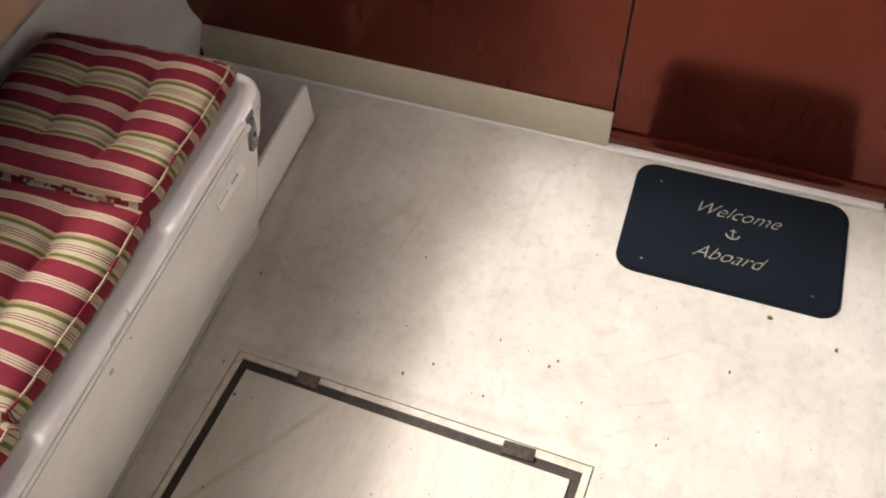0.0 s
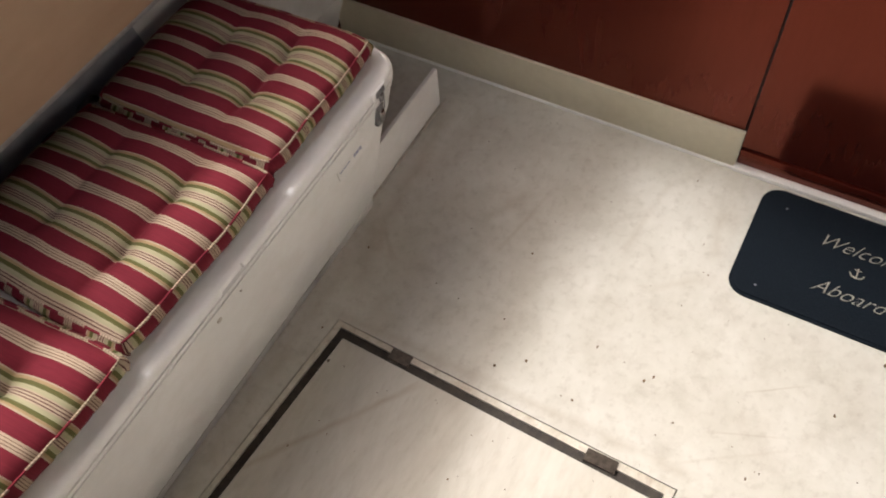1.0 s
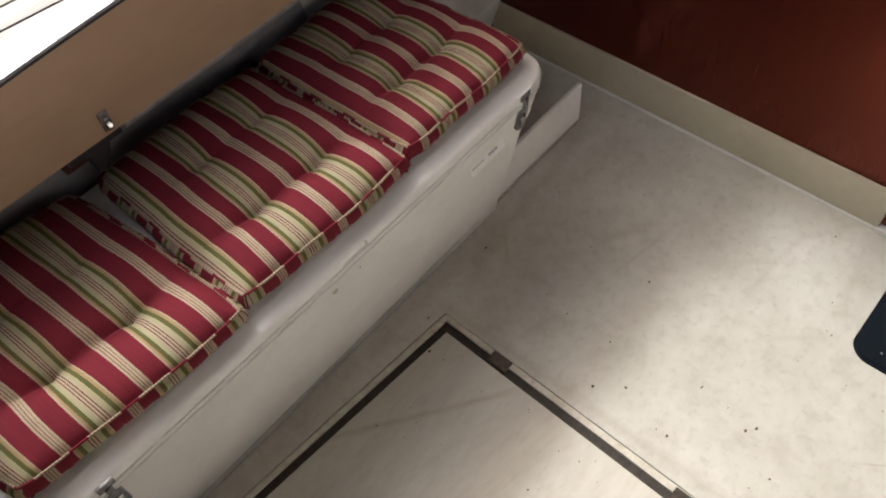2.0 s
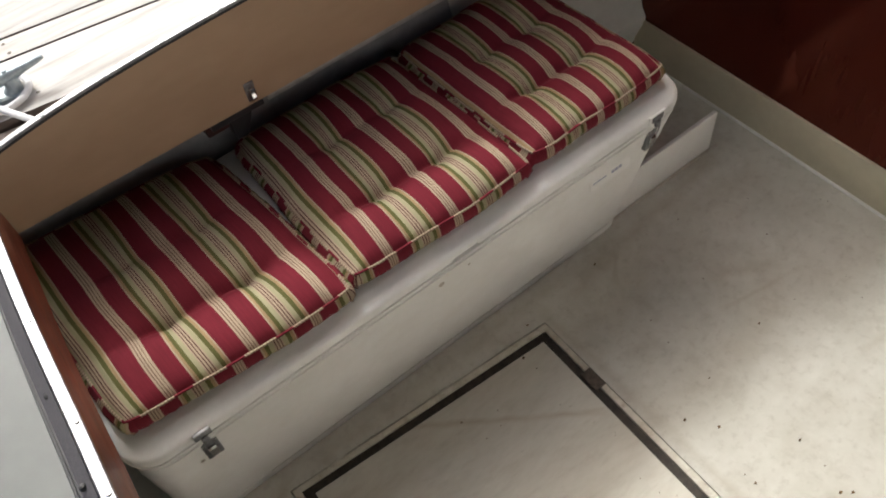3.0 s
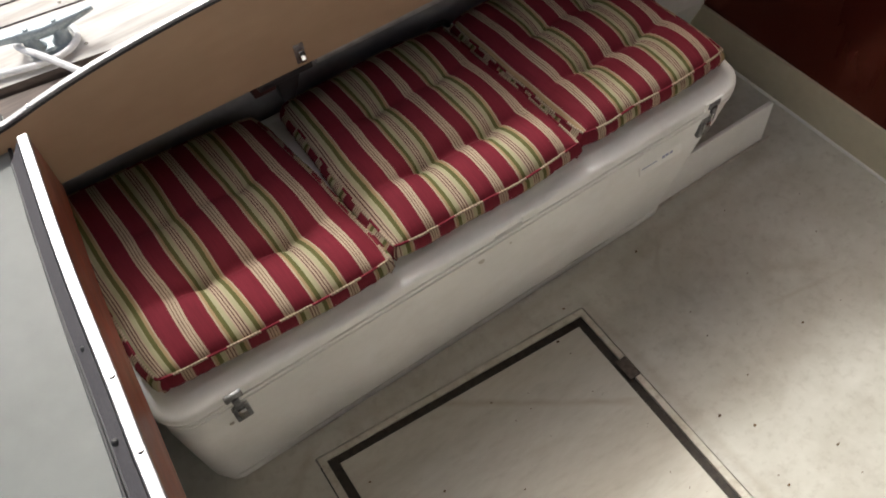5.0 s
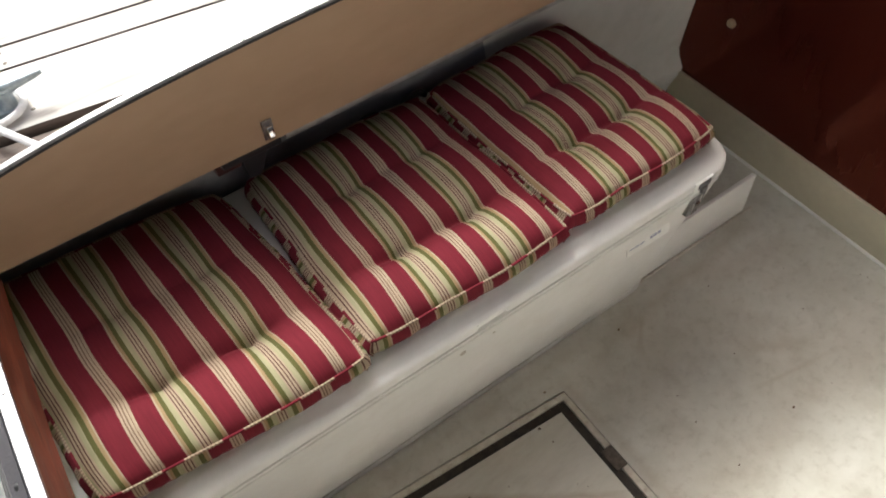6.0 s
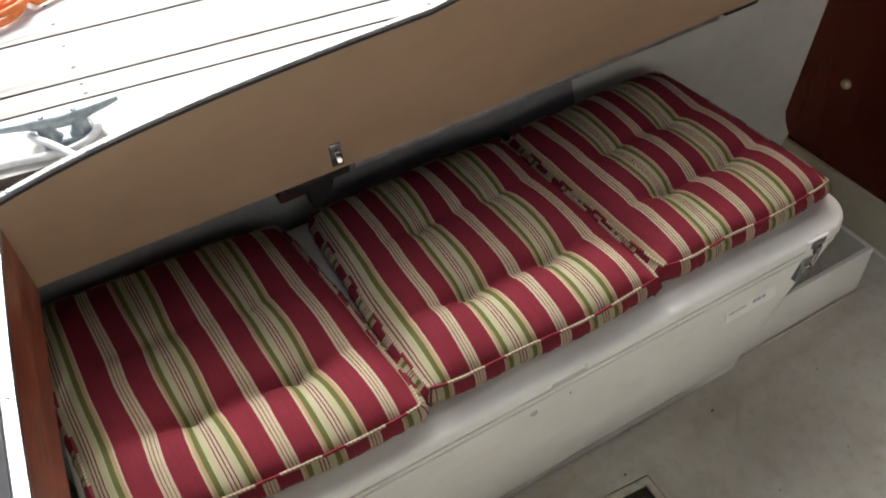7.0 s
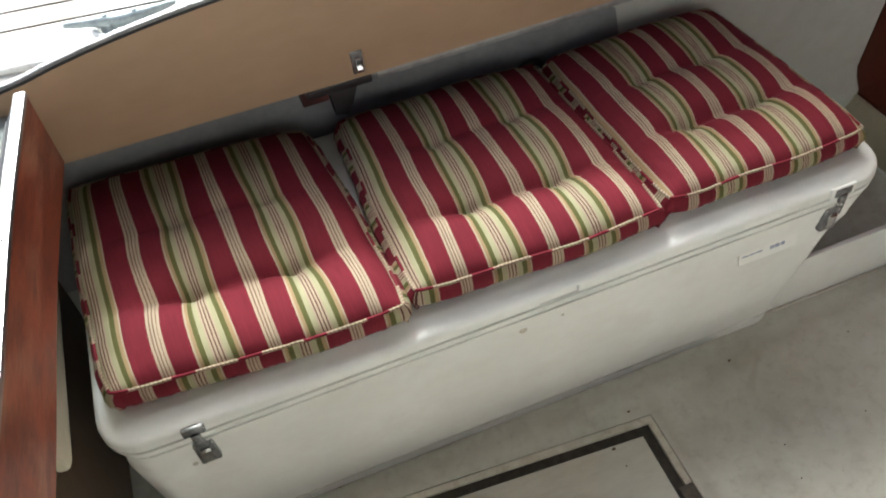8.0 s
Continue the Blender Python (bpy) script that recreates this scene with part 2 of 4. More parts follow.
def streaks(m, lines, colour):
    """Long dirt streaks on a material: each (x0, y0, x1, y1, half width, strength), in the object's own metres."""
    n, l = m.node_tree.nodes, m.node_tree.links
    p = n["Principled BSDF"]
    src = p.inputs["Base Color"].links[0].from_socket
    co, nz = n.new("ShaderNodeTexCoord"), n.new("ShaderNodeTexNoise")
    nz.inputs["Scale"].default_value, nz.inputs["Detail"].default_value = 14, 6
    l.new(co.outputs["Object"], nz.inputs["Vector"])
    for x0, y0, x1, y1, half, strength in lines:
        d = Vector((x1 - x0, y1 - y0, 0))
        length = d.length
        d.normalize()

        def node(op, a, b_=None, c_=None):
            q = n.new("ShaderNodeMath")
            q.operation = op
            for k, v in enumerate((a, b_, c_)):
                if v is None:
                    continue
                if isinstance(v, (int, float)):
                    q.inputs[k].default_value = v
                else:
                    l.new(v, q.inputs[k])
            return q.outputs[0]

        def dot(vec, off):
            q = n.new("ShaderNodeVectorMath")
            q.operation = "DOT_PRODUCT"
            l.new(co.outputs["Object"], q.inputs[0])
            q.inputs[1].default_value = vec
            return node("SUBTRACT", q.outputs["Value"], off)
        nrm = Vector((-d.y, d.x, 0))
        across = dot(nrm, nrm.x * x0 + nrm.y * y0)
        across = node("ADD", across, node("MULTIPLY", node("SUBTRACT", nz.outputs["Fac"], 0.5), half * 1.6))
        along_ = dot(d, d.x * x0 + d.y * y0)
        side = node("SUBTRACT", 1.0, node("DIVIDE", node("ABSOLUTE", across), half))
        ends = node("MINIMUM", node("MULTIPLY", along_, 14.0), node("MULTIPLY", node("SUBTRACT", length, along_), 14.0))
        fac = node("MAXIMUM", node("MINIMUM", node("MINIMUM", side, ends), 1.0), 0.0)
        fac = node("MULTIPLY", node("MULTIPLY", fac, nz.outputs["Fac"]), strength)
        mx = n.new("ShaderNodeMix")
        mx.data_type = "RGBA"
        l.new(fac, mx.inputs["Factor"])
        l.new(src, mx.inputs[6])
        mx.inputs[7].default_value = (*colour, 1)
        src = mx.outputs[2]
    l.new(src, p.inputs["Base Color"])


streaks(HATCH, [(0.36, 0.165, -0.15, 0.53, 0.012, 0.75), (0.30, -0.28, 0.22, -0.42, 0.006, 0.3)], (0.34, 0.25, 0.15))
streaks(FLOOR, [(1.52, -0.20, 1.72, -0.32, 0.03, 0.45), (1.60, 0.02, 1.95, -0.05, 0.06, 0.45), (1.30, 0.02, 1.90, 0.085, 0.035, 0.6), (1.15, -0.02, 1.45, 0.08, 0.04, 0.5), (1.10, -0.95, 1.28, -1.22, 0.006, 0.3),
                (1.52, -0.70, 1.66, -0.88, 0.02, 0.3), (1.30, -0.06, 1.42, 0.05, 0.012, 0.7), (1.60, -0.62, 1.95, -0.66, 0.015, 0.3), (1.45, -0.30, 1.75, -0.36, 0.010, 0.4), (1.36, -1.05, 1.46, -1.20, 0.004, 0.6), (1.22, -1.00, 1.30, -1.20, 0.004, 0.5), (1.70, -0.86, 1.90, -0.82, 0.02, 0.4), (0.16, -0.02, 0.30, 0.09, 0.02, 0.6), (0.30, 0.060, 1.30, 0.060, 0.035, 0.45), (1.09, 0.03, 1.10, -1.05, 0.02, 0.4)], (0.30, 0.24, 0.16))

# ---------- mesh helpers ----------
ORIGIN = {}


def thing(name, at, label, category, group="", kind=""):
    ob = new(name)
    ob.location = at
    ob.empty_display_size = 0.05
    ORIGIN[ob.name] = Vector(at)
    return tagged(ob, label, category, group, kind)


def part(name, bm, material, parent=None, label="", smooth=40):
    """One mesh object from world-space geometry, under a thing or a part."""
    me = bpy.data.meshes.new(name)
    org = ORIGIN[parent.name] if parent else Vector((0, 0, 0))
    bm.transform(Matrix.Translation(-org))
    bmesh.ops.recalc_face_normals(bm, faces=bm.faces)
    bm.to_mesh(me)
    bm.free()
    me.materials.append(material)
    if smooth:
        me.shade_smooth()
        me.set_sharp_from_angle(angle=radians(smooth))
    ob = new(name, me)
    if parent:
        ob.parent = parent
    ORIGIN[ob.name] = org
    if label:
        ob["label"] = label
    return ob


def solid(name, bm, material, label, category, kind="", group="", smooth=40):
    return tagged(part(name, bm, material, None, "", smooth), label, category, group, kind)


def box(x0, x1, y0, y1, z0, z1, bev=0.0, seg=2, bm=None):
    out = bm or bmesh.new()
    r = bmesh.ops.create_cube(out, size=1)
    for v in r["verts"]:
        v.co = Vector((x0 + (v.co.x + 0.5) * (x1 - x0), y0 + (v.co.y + 0.5) * (y1 - y0), z0 + (v.co.z + 0.5) * (z1 - z0)))
    if bev:
        es = list({e for v in r["verts"] for e in v.link_edges})
        bmesh.ops.bevel(out, geom=es, offset=bev, segments=seg, affect="EDGES", profile=0.5)
    return out


def prism(outline, lo, hi, axis="z", bev=0.0, bm=None):
    """An outline of (a, b) drawn out along an axis: z takes (x, y), y takes (x, z), x takes (y, z)."""
    out = bm or bmesh.new()

    def at(a, b, c):
        return {"z": (a, b, c), "y": (a, c, b), "x": (c, a, b)}[axis]
    lower = [out.verts.new(at(a, b, lo)) for a, b in outline]
    upper = [out.verts.new(at(a, b, hi)) for a, b in outline]
    f0, f1 = out.faces.new(lower), out.faces.new(upper)
    k = len(outline)
    for i in range(k):
        out.faces.new((lower[i], lower[(i + 1) % k], upper[(i + 1) % k], upper[i]))
    if bev:
        bmesh.ops.bevel(out, geom=list(f0.edges) + list(f1.edges), offset=bev, segments=2, affect="EDGES", profile=0.5)
    return out


def rounded(x0, x1, y0, y1, r, n=6, front=()):
    """The outline of a rectangle with round corners; front: extra stations of x along the low-y edge."""
    pts = []
    for cx, cy, a0 in ((x1 - r, y0 + r, -90), (x1 - r, y1 - r, 0), (x0 + r, y1 - r, 90), (x0 + r, y0 + r, 180)):
        for i in range(n + 1):
            a = radians(a0 + 90 * i / n)
            pts.append((cx + r * math.cos(a), cy + r * math.sin(a)))
    return pts + [(x, y0) for x in front]


def loft(rings, cap=True, bm=None):
    out = bm or bmesh.new()
    rows = [[out.verts.new(p) for p in ring] for ring in rings]
    for a, b in zip(rows, rows[1:]):
        for i in range(len(a)):
            j = (i + 1) % len(a)
            out.faces.new((a[i], a[j], b[j], b[i]))
    if cap:
        out.faces.new(rows[0][::-1])
        out.faces.new(rows[-1])
    return out


def tube(points, r, n=8, closed=False, cap=True, bm=None):
    """A round cord along points; its cloth map runs along the length."""
    out = bm or bmesh.new()
    uv = out.loops.layers.uv.get("cloth") or out.loops.layers.uv.new("cloth")
    pts = [Vector(p) for p in points]
    k = len(pts)
    rows, run, dist = [], 0.0, []
    for i, p in enumerate(pts):
        a = pts[(i - 1) % k] if closed or i else p
        b = pts[(i + 1) % k] if closed or i < k - 1 else p
        d = (b - a).normalized()
        up = Vector((0, 0, 1)) if abs(d.z) < 0.9 else Vector((1, 0, 0))
        s = d.cross(up).normalized()
        t = s.cross(d)
        rr = r[i] if isinstance(r, (list, tuple)) else r
        rows.append([out.verts.new(p + (s * math.cos(2 * math.pi * q / n) + t * math.sin(2 * math.pi * q / n)) * rr) for q in range(n)])
        dist.append(run)
        run += (pts[(i + 1) % k] - p).length
    for i in range(k if closed else k - 1):
        a, b = rows[i], rows[(i + 1) % k]
        u0, u1 = dist[i], dist[i + 1] if i + 1 < k else run
        for q in range(n):
            f = out.faces.new((a[q], a[(q + 1) % n], b[(q + 1) % n], b[q]))
            tw = 0.005
            for lp, u, qq in zip(f.loops, (u0, u0, u1, u1), (q, q + 1, q + 1, q)):
                lp[uv].uv = (u + tw * qq / n, qq / n)
    if cap and not closed:
        out.faces.new(rows[0])
        out.faces.new(rows[-1])
    return out


def disc(x, y, z, r, h, axis="z", n=14, dome=0.0):
    """A low round head, its foot at the point, facing along the axis (a minus sign turns it round)."""
    sgn = -1 if axis[0] == "-" else 1
    ax = axis[-1]

    def at(a, b, c):
        return {"z": (x + a, y + b, z + c), "y": (x + a, y + c, z + b), "x": (x + c, y + a, z + b)}[ax]
    rings = []
    for rr, hh in ((r, 0), (r, h * 0.6), (r * 0.85, h * 0.85 + dome * 0.3), (r * 0.45, h + dome * 0.8)):
        rings.append([at(rr * math.cos(2 * math.pi * i / n), rr * math.sin(2 * math.pi * i / n), sgn * hh) for i in range(n)])
    return loft(rings)


def smoothed(points, steps=8, closed=False):
    """Catmull-Rom through points."""
    p = [Vector(q) for q in points]
    k, out = len(p), []
    for i in range(k if closed else k - 1):
        if closed:
            a, b, c, d = p[(i - 1) % k], p[i], p[(i + 1) % k], p[(i + 2) % k]
        else:
            a, b, c, d = p[max(i - 1, 0)], p[i], p[i + 1], p[min(i + 2, k - 1)]
        for s in range(steps):
            t = s / steps
            out.append(0.5 * ((2 * b) + (c - a) * t + (2 * a - 5 * b + 4 * c - d) * t * t + (3 * b - a - 3 * c + d) * t ** 3))
    if not closed:
        out.append(p[-1])
    return out


# ---------- the cockpit: floor, bulkhead, sides ----------
WALL_X = 2.06
HA, HB, HC, HD = (1.074, -0.018), (1.053, -0.997), (0.246, -0.950), (0.262, 0.036)   # the hatch's outer corners


def inset(q, d):
    """The four-cornered outline drawn in by d."""
    cx, cy = sum(p[0] for p in q) / 4, sum(p[1] for p in q) / 4
    hx, hy = (max(p[0] for p in q) - min(p[0] for p in q)) / 2, (max(p[1] for p in q) - min(p[1] for p in q)) / 2
    return [(cx + (x - cx) * (hx - d) / hx, cy + (y - cy) * (hy - d) / hy) for x, y in q]


def ring(outer, inner, lo, hi, bm=None):
    out = bm or bmesh.new()
    o0, i0 = [out.verts.new((*p, lo)) for p in outer], [out.verts.new((*p, lo)) for p in inner]
    o1, i1 = [out.verts.new((*p, hi)) for p in outer], [out.verts.new((*p, hi)) for p in inner]
    k = len(outer)
    for i in range(k):
        j = (i + 1) % k
        for a in ((o1[i], o1[j], i1[j], i1[i]), (o0[i], o0[j], i0[j], i0[i]), (o0[i], o0[j], o1[j], o1[i]), (i0[i], i0[j], i1[j], i1[i])):
            out.faces.new(a)
    return out


HATCH_Q = [HA, HB, HC, HD]
floor_outline = [(WALL_X, 0.70), (WALL_X, -2.3), (-0.9, -2.3), (-0.9, 0.70)]
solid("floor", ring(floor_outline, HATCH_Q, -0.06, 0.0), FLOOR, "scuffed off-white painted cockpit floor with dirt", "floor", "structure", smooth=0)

hatch = thing("deck_hatch", (0.66, -0.49, 0), "off-white deck hatch with dark gasket set in the floor", "hatch")
GASKET_Q = [(HA[0] - 0.019, HA[1] - 0.019), (HB[0] - 0.025, HB[1] + 0.024), (HC[0] + 0.023, HC[1] + 0.022), (HD[0] + 0.022, HD[1] - 0.019)]
hatch_frame = part("hatch_frame", ring(inset(HATCH_Q, 0.004), GASKET_Q, -0.05, 0.003), FRAME, hatch, "worn cream wooden frame", 0)
part("gasket", ring(inset(GASKET_Q, 0.0005), inset(GASKET_Q, 0.026), -0.05, -0.004), GASKET, hatch, "dark brown rubber gasket", 0)
part("hatch_lid", prism([(x, y) for x, y in inset(GASKET_Q, 0.0265)], -0.05, 0.001, "z"), HATCH, hatch, "", 0)
for x1, y0, y1 in ((1.066, -0.262, -0.200), (1.050, -0.850, -0.769)):
    part("hinge", box(x1 - 0.034, x1, y0, y1, -0.002, 0.006, 0.001, 1), HINGE, hatch_frame, "tarnished bronze hinge plate")

bulk = thing("wall_bulkhead", (WALL_X, -0.1, 0), "dark red varnished mahogany bulkhead", "wall", kind="structure")
part("panel", box(WALL_X, WALL_X + 0.04, -0.797, 0.72, 0.0, 2.4), MAHOG, bulk)
part("panel", box(WALL_X, WALL_X + 0.04, -2.3, -1.612, 0.0, 2.4, 0.002, 1), MAHOG, bulk)
part("panel", box(WALL_X, WALL_X + 0.04, -1.61, -0.80, 2.02, 2.4, 0.002, 1), MAHOG, bulk)
for y0, y1 in ((-0.803, 0.60), (-2.3, -1.625)):
    solid("baseboard", box(WALL_X - 0.010, WALL_X, y0, y1, 0.0, 0.148, 0.002), CREAMP, "cream painted baseboard along the bulkhead", "baseboard", "structure")
    solid("trim", box(WALL_X - 0.012, WALL_X, y0, y1, 0.1485, 0.154, 0.0015), CREAMP, "thin cream strip capping the baseboard", "trim", "structure")
    solid("trim", tube([(WALL_X - 0.011, y0, 0.002), (WALL_X - 0.011, (y0 + y1) / 2, 0.003), (WALL_X - 0.011, y1, 0.002)], 0.006), GELCOAT, "white caulk bead where floor meets baseboard", "trim", "structure")
part("backing_board", box(WALL_X + 0.041, WALL_X + 0.06, -2.3, 0.72, 0.0, 2.4), BLACK, bulk)
door = thing("door_cabin", (WALL_X, -1.2, 0), "glossy dark red mahogany cabin door, closed", "door", kind="structure")
part("door_leaf", box(WALL_X + 0.006, WALL_X + 0.04, -1.606, -0.804, 0.078, 2.015), MAHOG, door)
part("bottom_rail", box(WALL_X - 0.002, WALL_X + 0.04, -1.606, -0.804, 0.018, 0.076, 0.003), MAHOG, door, "paler mahogany strip along the foot of the door")
part("threshold", box(WALL_X - 0.022, WALL_X + 0.04, -1.61, -0.80, 0.0, 0.016, 0.003), GELCOAT, door, "white threshold strip")
solid("button_cap", disc(WALL_X, 0.438, 0.415, 0.014, 0.01, "-x", dome=0.004), BRASS, "small aged brass screw cap on the bulkhead", "screw cap")

# the hull side behind the cooler, with a rounded lower lip, and the ledge at its foot
SIDE = [(-0.9, 0.665), (0.6, 0.655), (1.3, 0.635), (1.75, 0.625), (WALL_X - 0.002, 0.605)]
prof = [(0.02, 0.0), (-0.035, 0.14), (-0.035, 0.17), (-0.012, 0.20), (0.0, 0.23), (0.0, 0.736)]
bm = bmesh.new()
rows = []
for p in smoothed([(x, y, 0) for x, y in SIDE], 6):
    lean = -0.10 * min(max((p.x - 1.2) / 0.8, 0), 1)
    rows.append([bm.verts.new((p.x, p.y + dy + lean * max(z - 0.15, 0), z)) for dy, z in prof] + [bm.verts.new((p.x, p.y + 0.06, 0.736)), bm.verts.new((p.x, p.y + 0.06, 0.0))])
for a, b in zip(rows, rows[1:]):
    for i in range(len(a)):
        j = (i + 1) % len(a)
        bm.faces.new((a[i], a[j], b[j], b[i]))
bm.faces.new(rows[0])
bm.faces.new(rows[-1])
solid("wall_hull_side", bm, SIDEP, "dull off-white painted hull side behind the cooler", "wall", "structure", smooth=30)
# thin dark sheet over the hull side: shade under the board, put into colour
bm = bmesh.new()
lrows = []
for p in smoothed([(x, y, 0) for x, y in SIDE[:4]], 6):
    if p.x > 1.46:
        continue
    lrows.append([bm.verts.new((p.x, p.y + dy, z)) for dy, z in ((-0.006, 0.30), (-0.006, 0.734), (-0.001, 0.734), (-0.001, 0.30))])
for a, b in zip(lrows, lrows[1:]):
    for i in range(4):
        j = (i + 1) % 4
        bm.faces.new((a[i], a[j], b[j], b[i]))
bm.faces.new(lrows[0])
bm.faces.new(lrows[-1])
solid("wall_side_shade", bm, SIDE_SHADE, "dark blue-grey sheet for the shade on the hull side behind the cooler", "wall lining", "structure", smooth=30)
solid("floor_ledge", prism([(1.30, 0.0), (1.898, 0.0), (1.899, 0.154), (1.892, 0.159), (1.30, 0.159)], 0.119, 0.132, "y", 0.002), PLASTIC, "low upright white panel beside the cooler's end", "panel", "structure")
solid("trim", tube([(1.4, 0.115, 0.001), (1.6, 0.114, 0.002), (1.80, 0.114, 0.002), (1.925, 0.112, 0.001)], 0.004), STAIN, "dirty caulk line at the foot of the ledge", "trim", "structure")

# the tan coaming board, its metal edge and studs


def board_top(x):
    """Height of the board's upper edge along the boat."""
    return 0.925 + 0.17 * max(x - 0.9, 0) + 0.073 * (1 - math.exp(-max(x - 0.09, 0) / 0.28)) + min(x - 0.09, 0) * 0.12


coam = thing("coaming_board", (1.0, 0.505, 0.74), "tan painted plywood coaming board above the cooler", "board")
out = [(0.090, 0.747), (0.7, 0.740), (2.055, 0.738)]
xs = [2.055 - i * (2.055 + 0.06) / 40 for i in range(41)]
out += [(x, board_top(x)) for x in xs]
out += [(-0.055, 0.905), (-0.02, 0.902), (0.012, 0.888), (0.037, 0.862), (0.055, 0.832), (0.073, 0.783), (0.083, 0.762)]
part("panel", prism(out, 0.505, 0.517, "y"), TAN, coam, "", 30)
path = [(x, 0.517, board_top(x) + 0.004) for x in xs[::-1]]
rings = []
for x, y, z in path:
    rings.append([(x, y - 0.0135, z - 0.006), (x, y - 0.0135, z + 0.001), (x, y - 0.0115, z + 0.003), (x, y, z + 0.003), (x, y + 0.002, z + 0.001), (x, y + 0.002, z - 0.006)])
top_edge = part("edge_strip", loft(rings), EDGE, coam, "bright aluminium edge strip")
for i in range(15):
    x = 0.137 + 0.1325 * i
    part("stud", disc(x, 0.5115, board_top(x) + 0.0068, 0.0045, 0.0012, "z", 10, 0.0006), CHROME, top_edge, "bright canvas stud")
lips = [[(x, 0.5032, z - 0.0085), (x, 0.5016, z - 0.0075), (x, 0.5016, z - 0.003), (x, 0.5032, z - 0.0025)] for x, _, z in path]
part("rubber_lip", loft(lips), RUBBER, coam, "thin dark sealing strip")
part("lower_strip", box(0.70, 1.62, 0.509, 0.524, 0.722, 0.7375, 0.002), GREYTRIM, coam, "grey aluminium angle under the board")
hook = part("catch_plate", box(0.653, 0.677, 0.5005, 0.505, 0.752, 0.802, 0.002), DULL, coam, "small steel catch")
part("tongue", prism([(0.500, 0.765), (0.488, 0.762), (0.482, 0.772), (0.486, 0.785), (0.494, 0.790), (0.500, 0.790)], 0.659, 0.671, "x", 0.001), CHROME, hook)
part("support_arm", box(0.555, 0.690, 0.512, 0.530, 0.716, 0.736, 0.003), BLACK, coam, "black folding bracket")
part("support_arm", prism([(0.60, 0.716), (0.66, 0.716), (0.645, 0.675), (0.63, 0.65), (0.605, 0.655)], 0.52, 0.56, "y", 0.003), BLACK, coam, "black folding bracket")
part("backing_block", box(0.545, 0.60, 0.53, 0.57, 0.69, 0.737, 0.003), BLOCK, coam, "dark red wooden block")
part("support_arm", box(1.45, 1.53, 0.512, 0.528, 0.722, 0.7365, 0.003), BLACK, coam, "black folding bracket")
part("support_arm", box(1.64, 1.74, 0.512, 0.528, 0.722, 0.7365, 0.003), BLACK, coam, "black folding bracket")
for x in (0.735, 1.33):
    part("screw", disc(x, 0.655, 0.655, 0.007, 0.004, "-y", 10), BLACK, coam)
# shelf that closes the gap between the board and the hull side
solid("trim", box(-0.2, 2.055, 0.5175, 0.72, 0.7385, 0.752, 0.003), GELCOAT, "white side deck under the coaming edge", "trim", "structure")
solid("wall_hull_outer", box(-1.25, 2.1, 0.722, 0.742, -0.6, 0.745, 0.004), GELCOAT, "white outer hull side towards the dock", "wall", "structure")

# ---------- transom board with its aluminium cap ----------
RAIL = [(0.104, 0.430), (0.076, 0.135), (0.0595, -0.14), (0.050, -0.29), (0.038, -0.60), (0.035, -1.10), (0.038, -2.28)]
rail_pts = smoothed([(x, y, 0) for x, y in RAIL], 6)


def along(offsets, closed=True, pts=None):
    """A strip that follows the rail; offsets: (dx, z) round its section."""
    b = bmesh.new()
    rr = [[b.verts.new((p.x + dx, p.y, z)) for dx, z in offsets] for p in (pts or rail_pts)]
    k = len(offsets)
    for a, c in zip(rr, rr[1:]):
        for i in range(k if closed else k - 1):
            j = (i + 1) % k
            b.faces.new((a[i], a[j], c[j], c[i]))
    if closed:
        b.faces.new(rr[0])
        b.faces.new(rr[-1])
    return b


trans = thing("transom_board", (0.06, -0.5, 0.80), "red-brown mahogany transom board with an aluminium cap", "board")
part("plank", along([(-0.008, 0.803), (0.0090, 0.803), (0.0090, 0.9445), (-0.008, 0.9445)]), MAHOG2, trans, "", 30)
cap = part("cap_rail", along([(-0.0090, 0.9450), (-0.0090, 0.9530), (-0.0065, 0.9550), (0.0055, 0.9550), (0.0095, 0.9535), (0.0105, 0.9500), (0.0105, 0.9450)]), ALU, trans, "bright aluminium cap channel", 30)
for x, y in ((0.0745, 0.09), (0.0635, -0.125), (0.0545, -0.255), (0.0475, -0.40)):
    part("screw", disc(x, y, 0.9550, 0.0045, 0.0018, "z", 10), CHROME, cap)
web = part("webbing_strip", along([(-0.0125, 0.938), (-0.036, 0.905), (-0.039, 0.910), (-0.0125, 0.945)]), PURPLE, trans, "purple-grey woven strip", 30)
part("webbing_piping", tube([(p.x - 0.039, p.y, 0.907) for p in rail_pts], 0.004, 6), RUBBER, trans, "dark piping")
for x, y in ((0.040, -0.035), (0.024, -0.205), (0.036, -0.185)):
    part("snap", disc(x + 0.002, y, 0.925, 0.006, 0.006, "z", 10, 0.002), RUBBER, web, "dark metal snap")
# lower transom, set back, with a pale flap hanging in front
solid("wall_transom", box(-0.12, -0.08, -2.3, 0.66, 0.0, 0.86, 0.004), BROWNP, "brown lower transom in shadow", "wall", "structure")
flap = solid("hanging_flap", prism(rounded(-0.03, 0.45, 0.563, 0.80, 0.035, 5), -0.016, -0.002, "x", 0.002), CREAMP, "pale cream panel with a rounded corner behind the cooler's end", "panel")

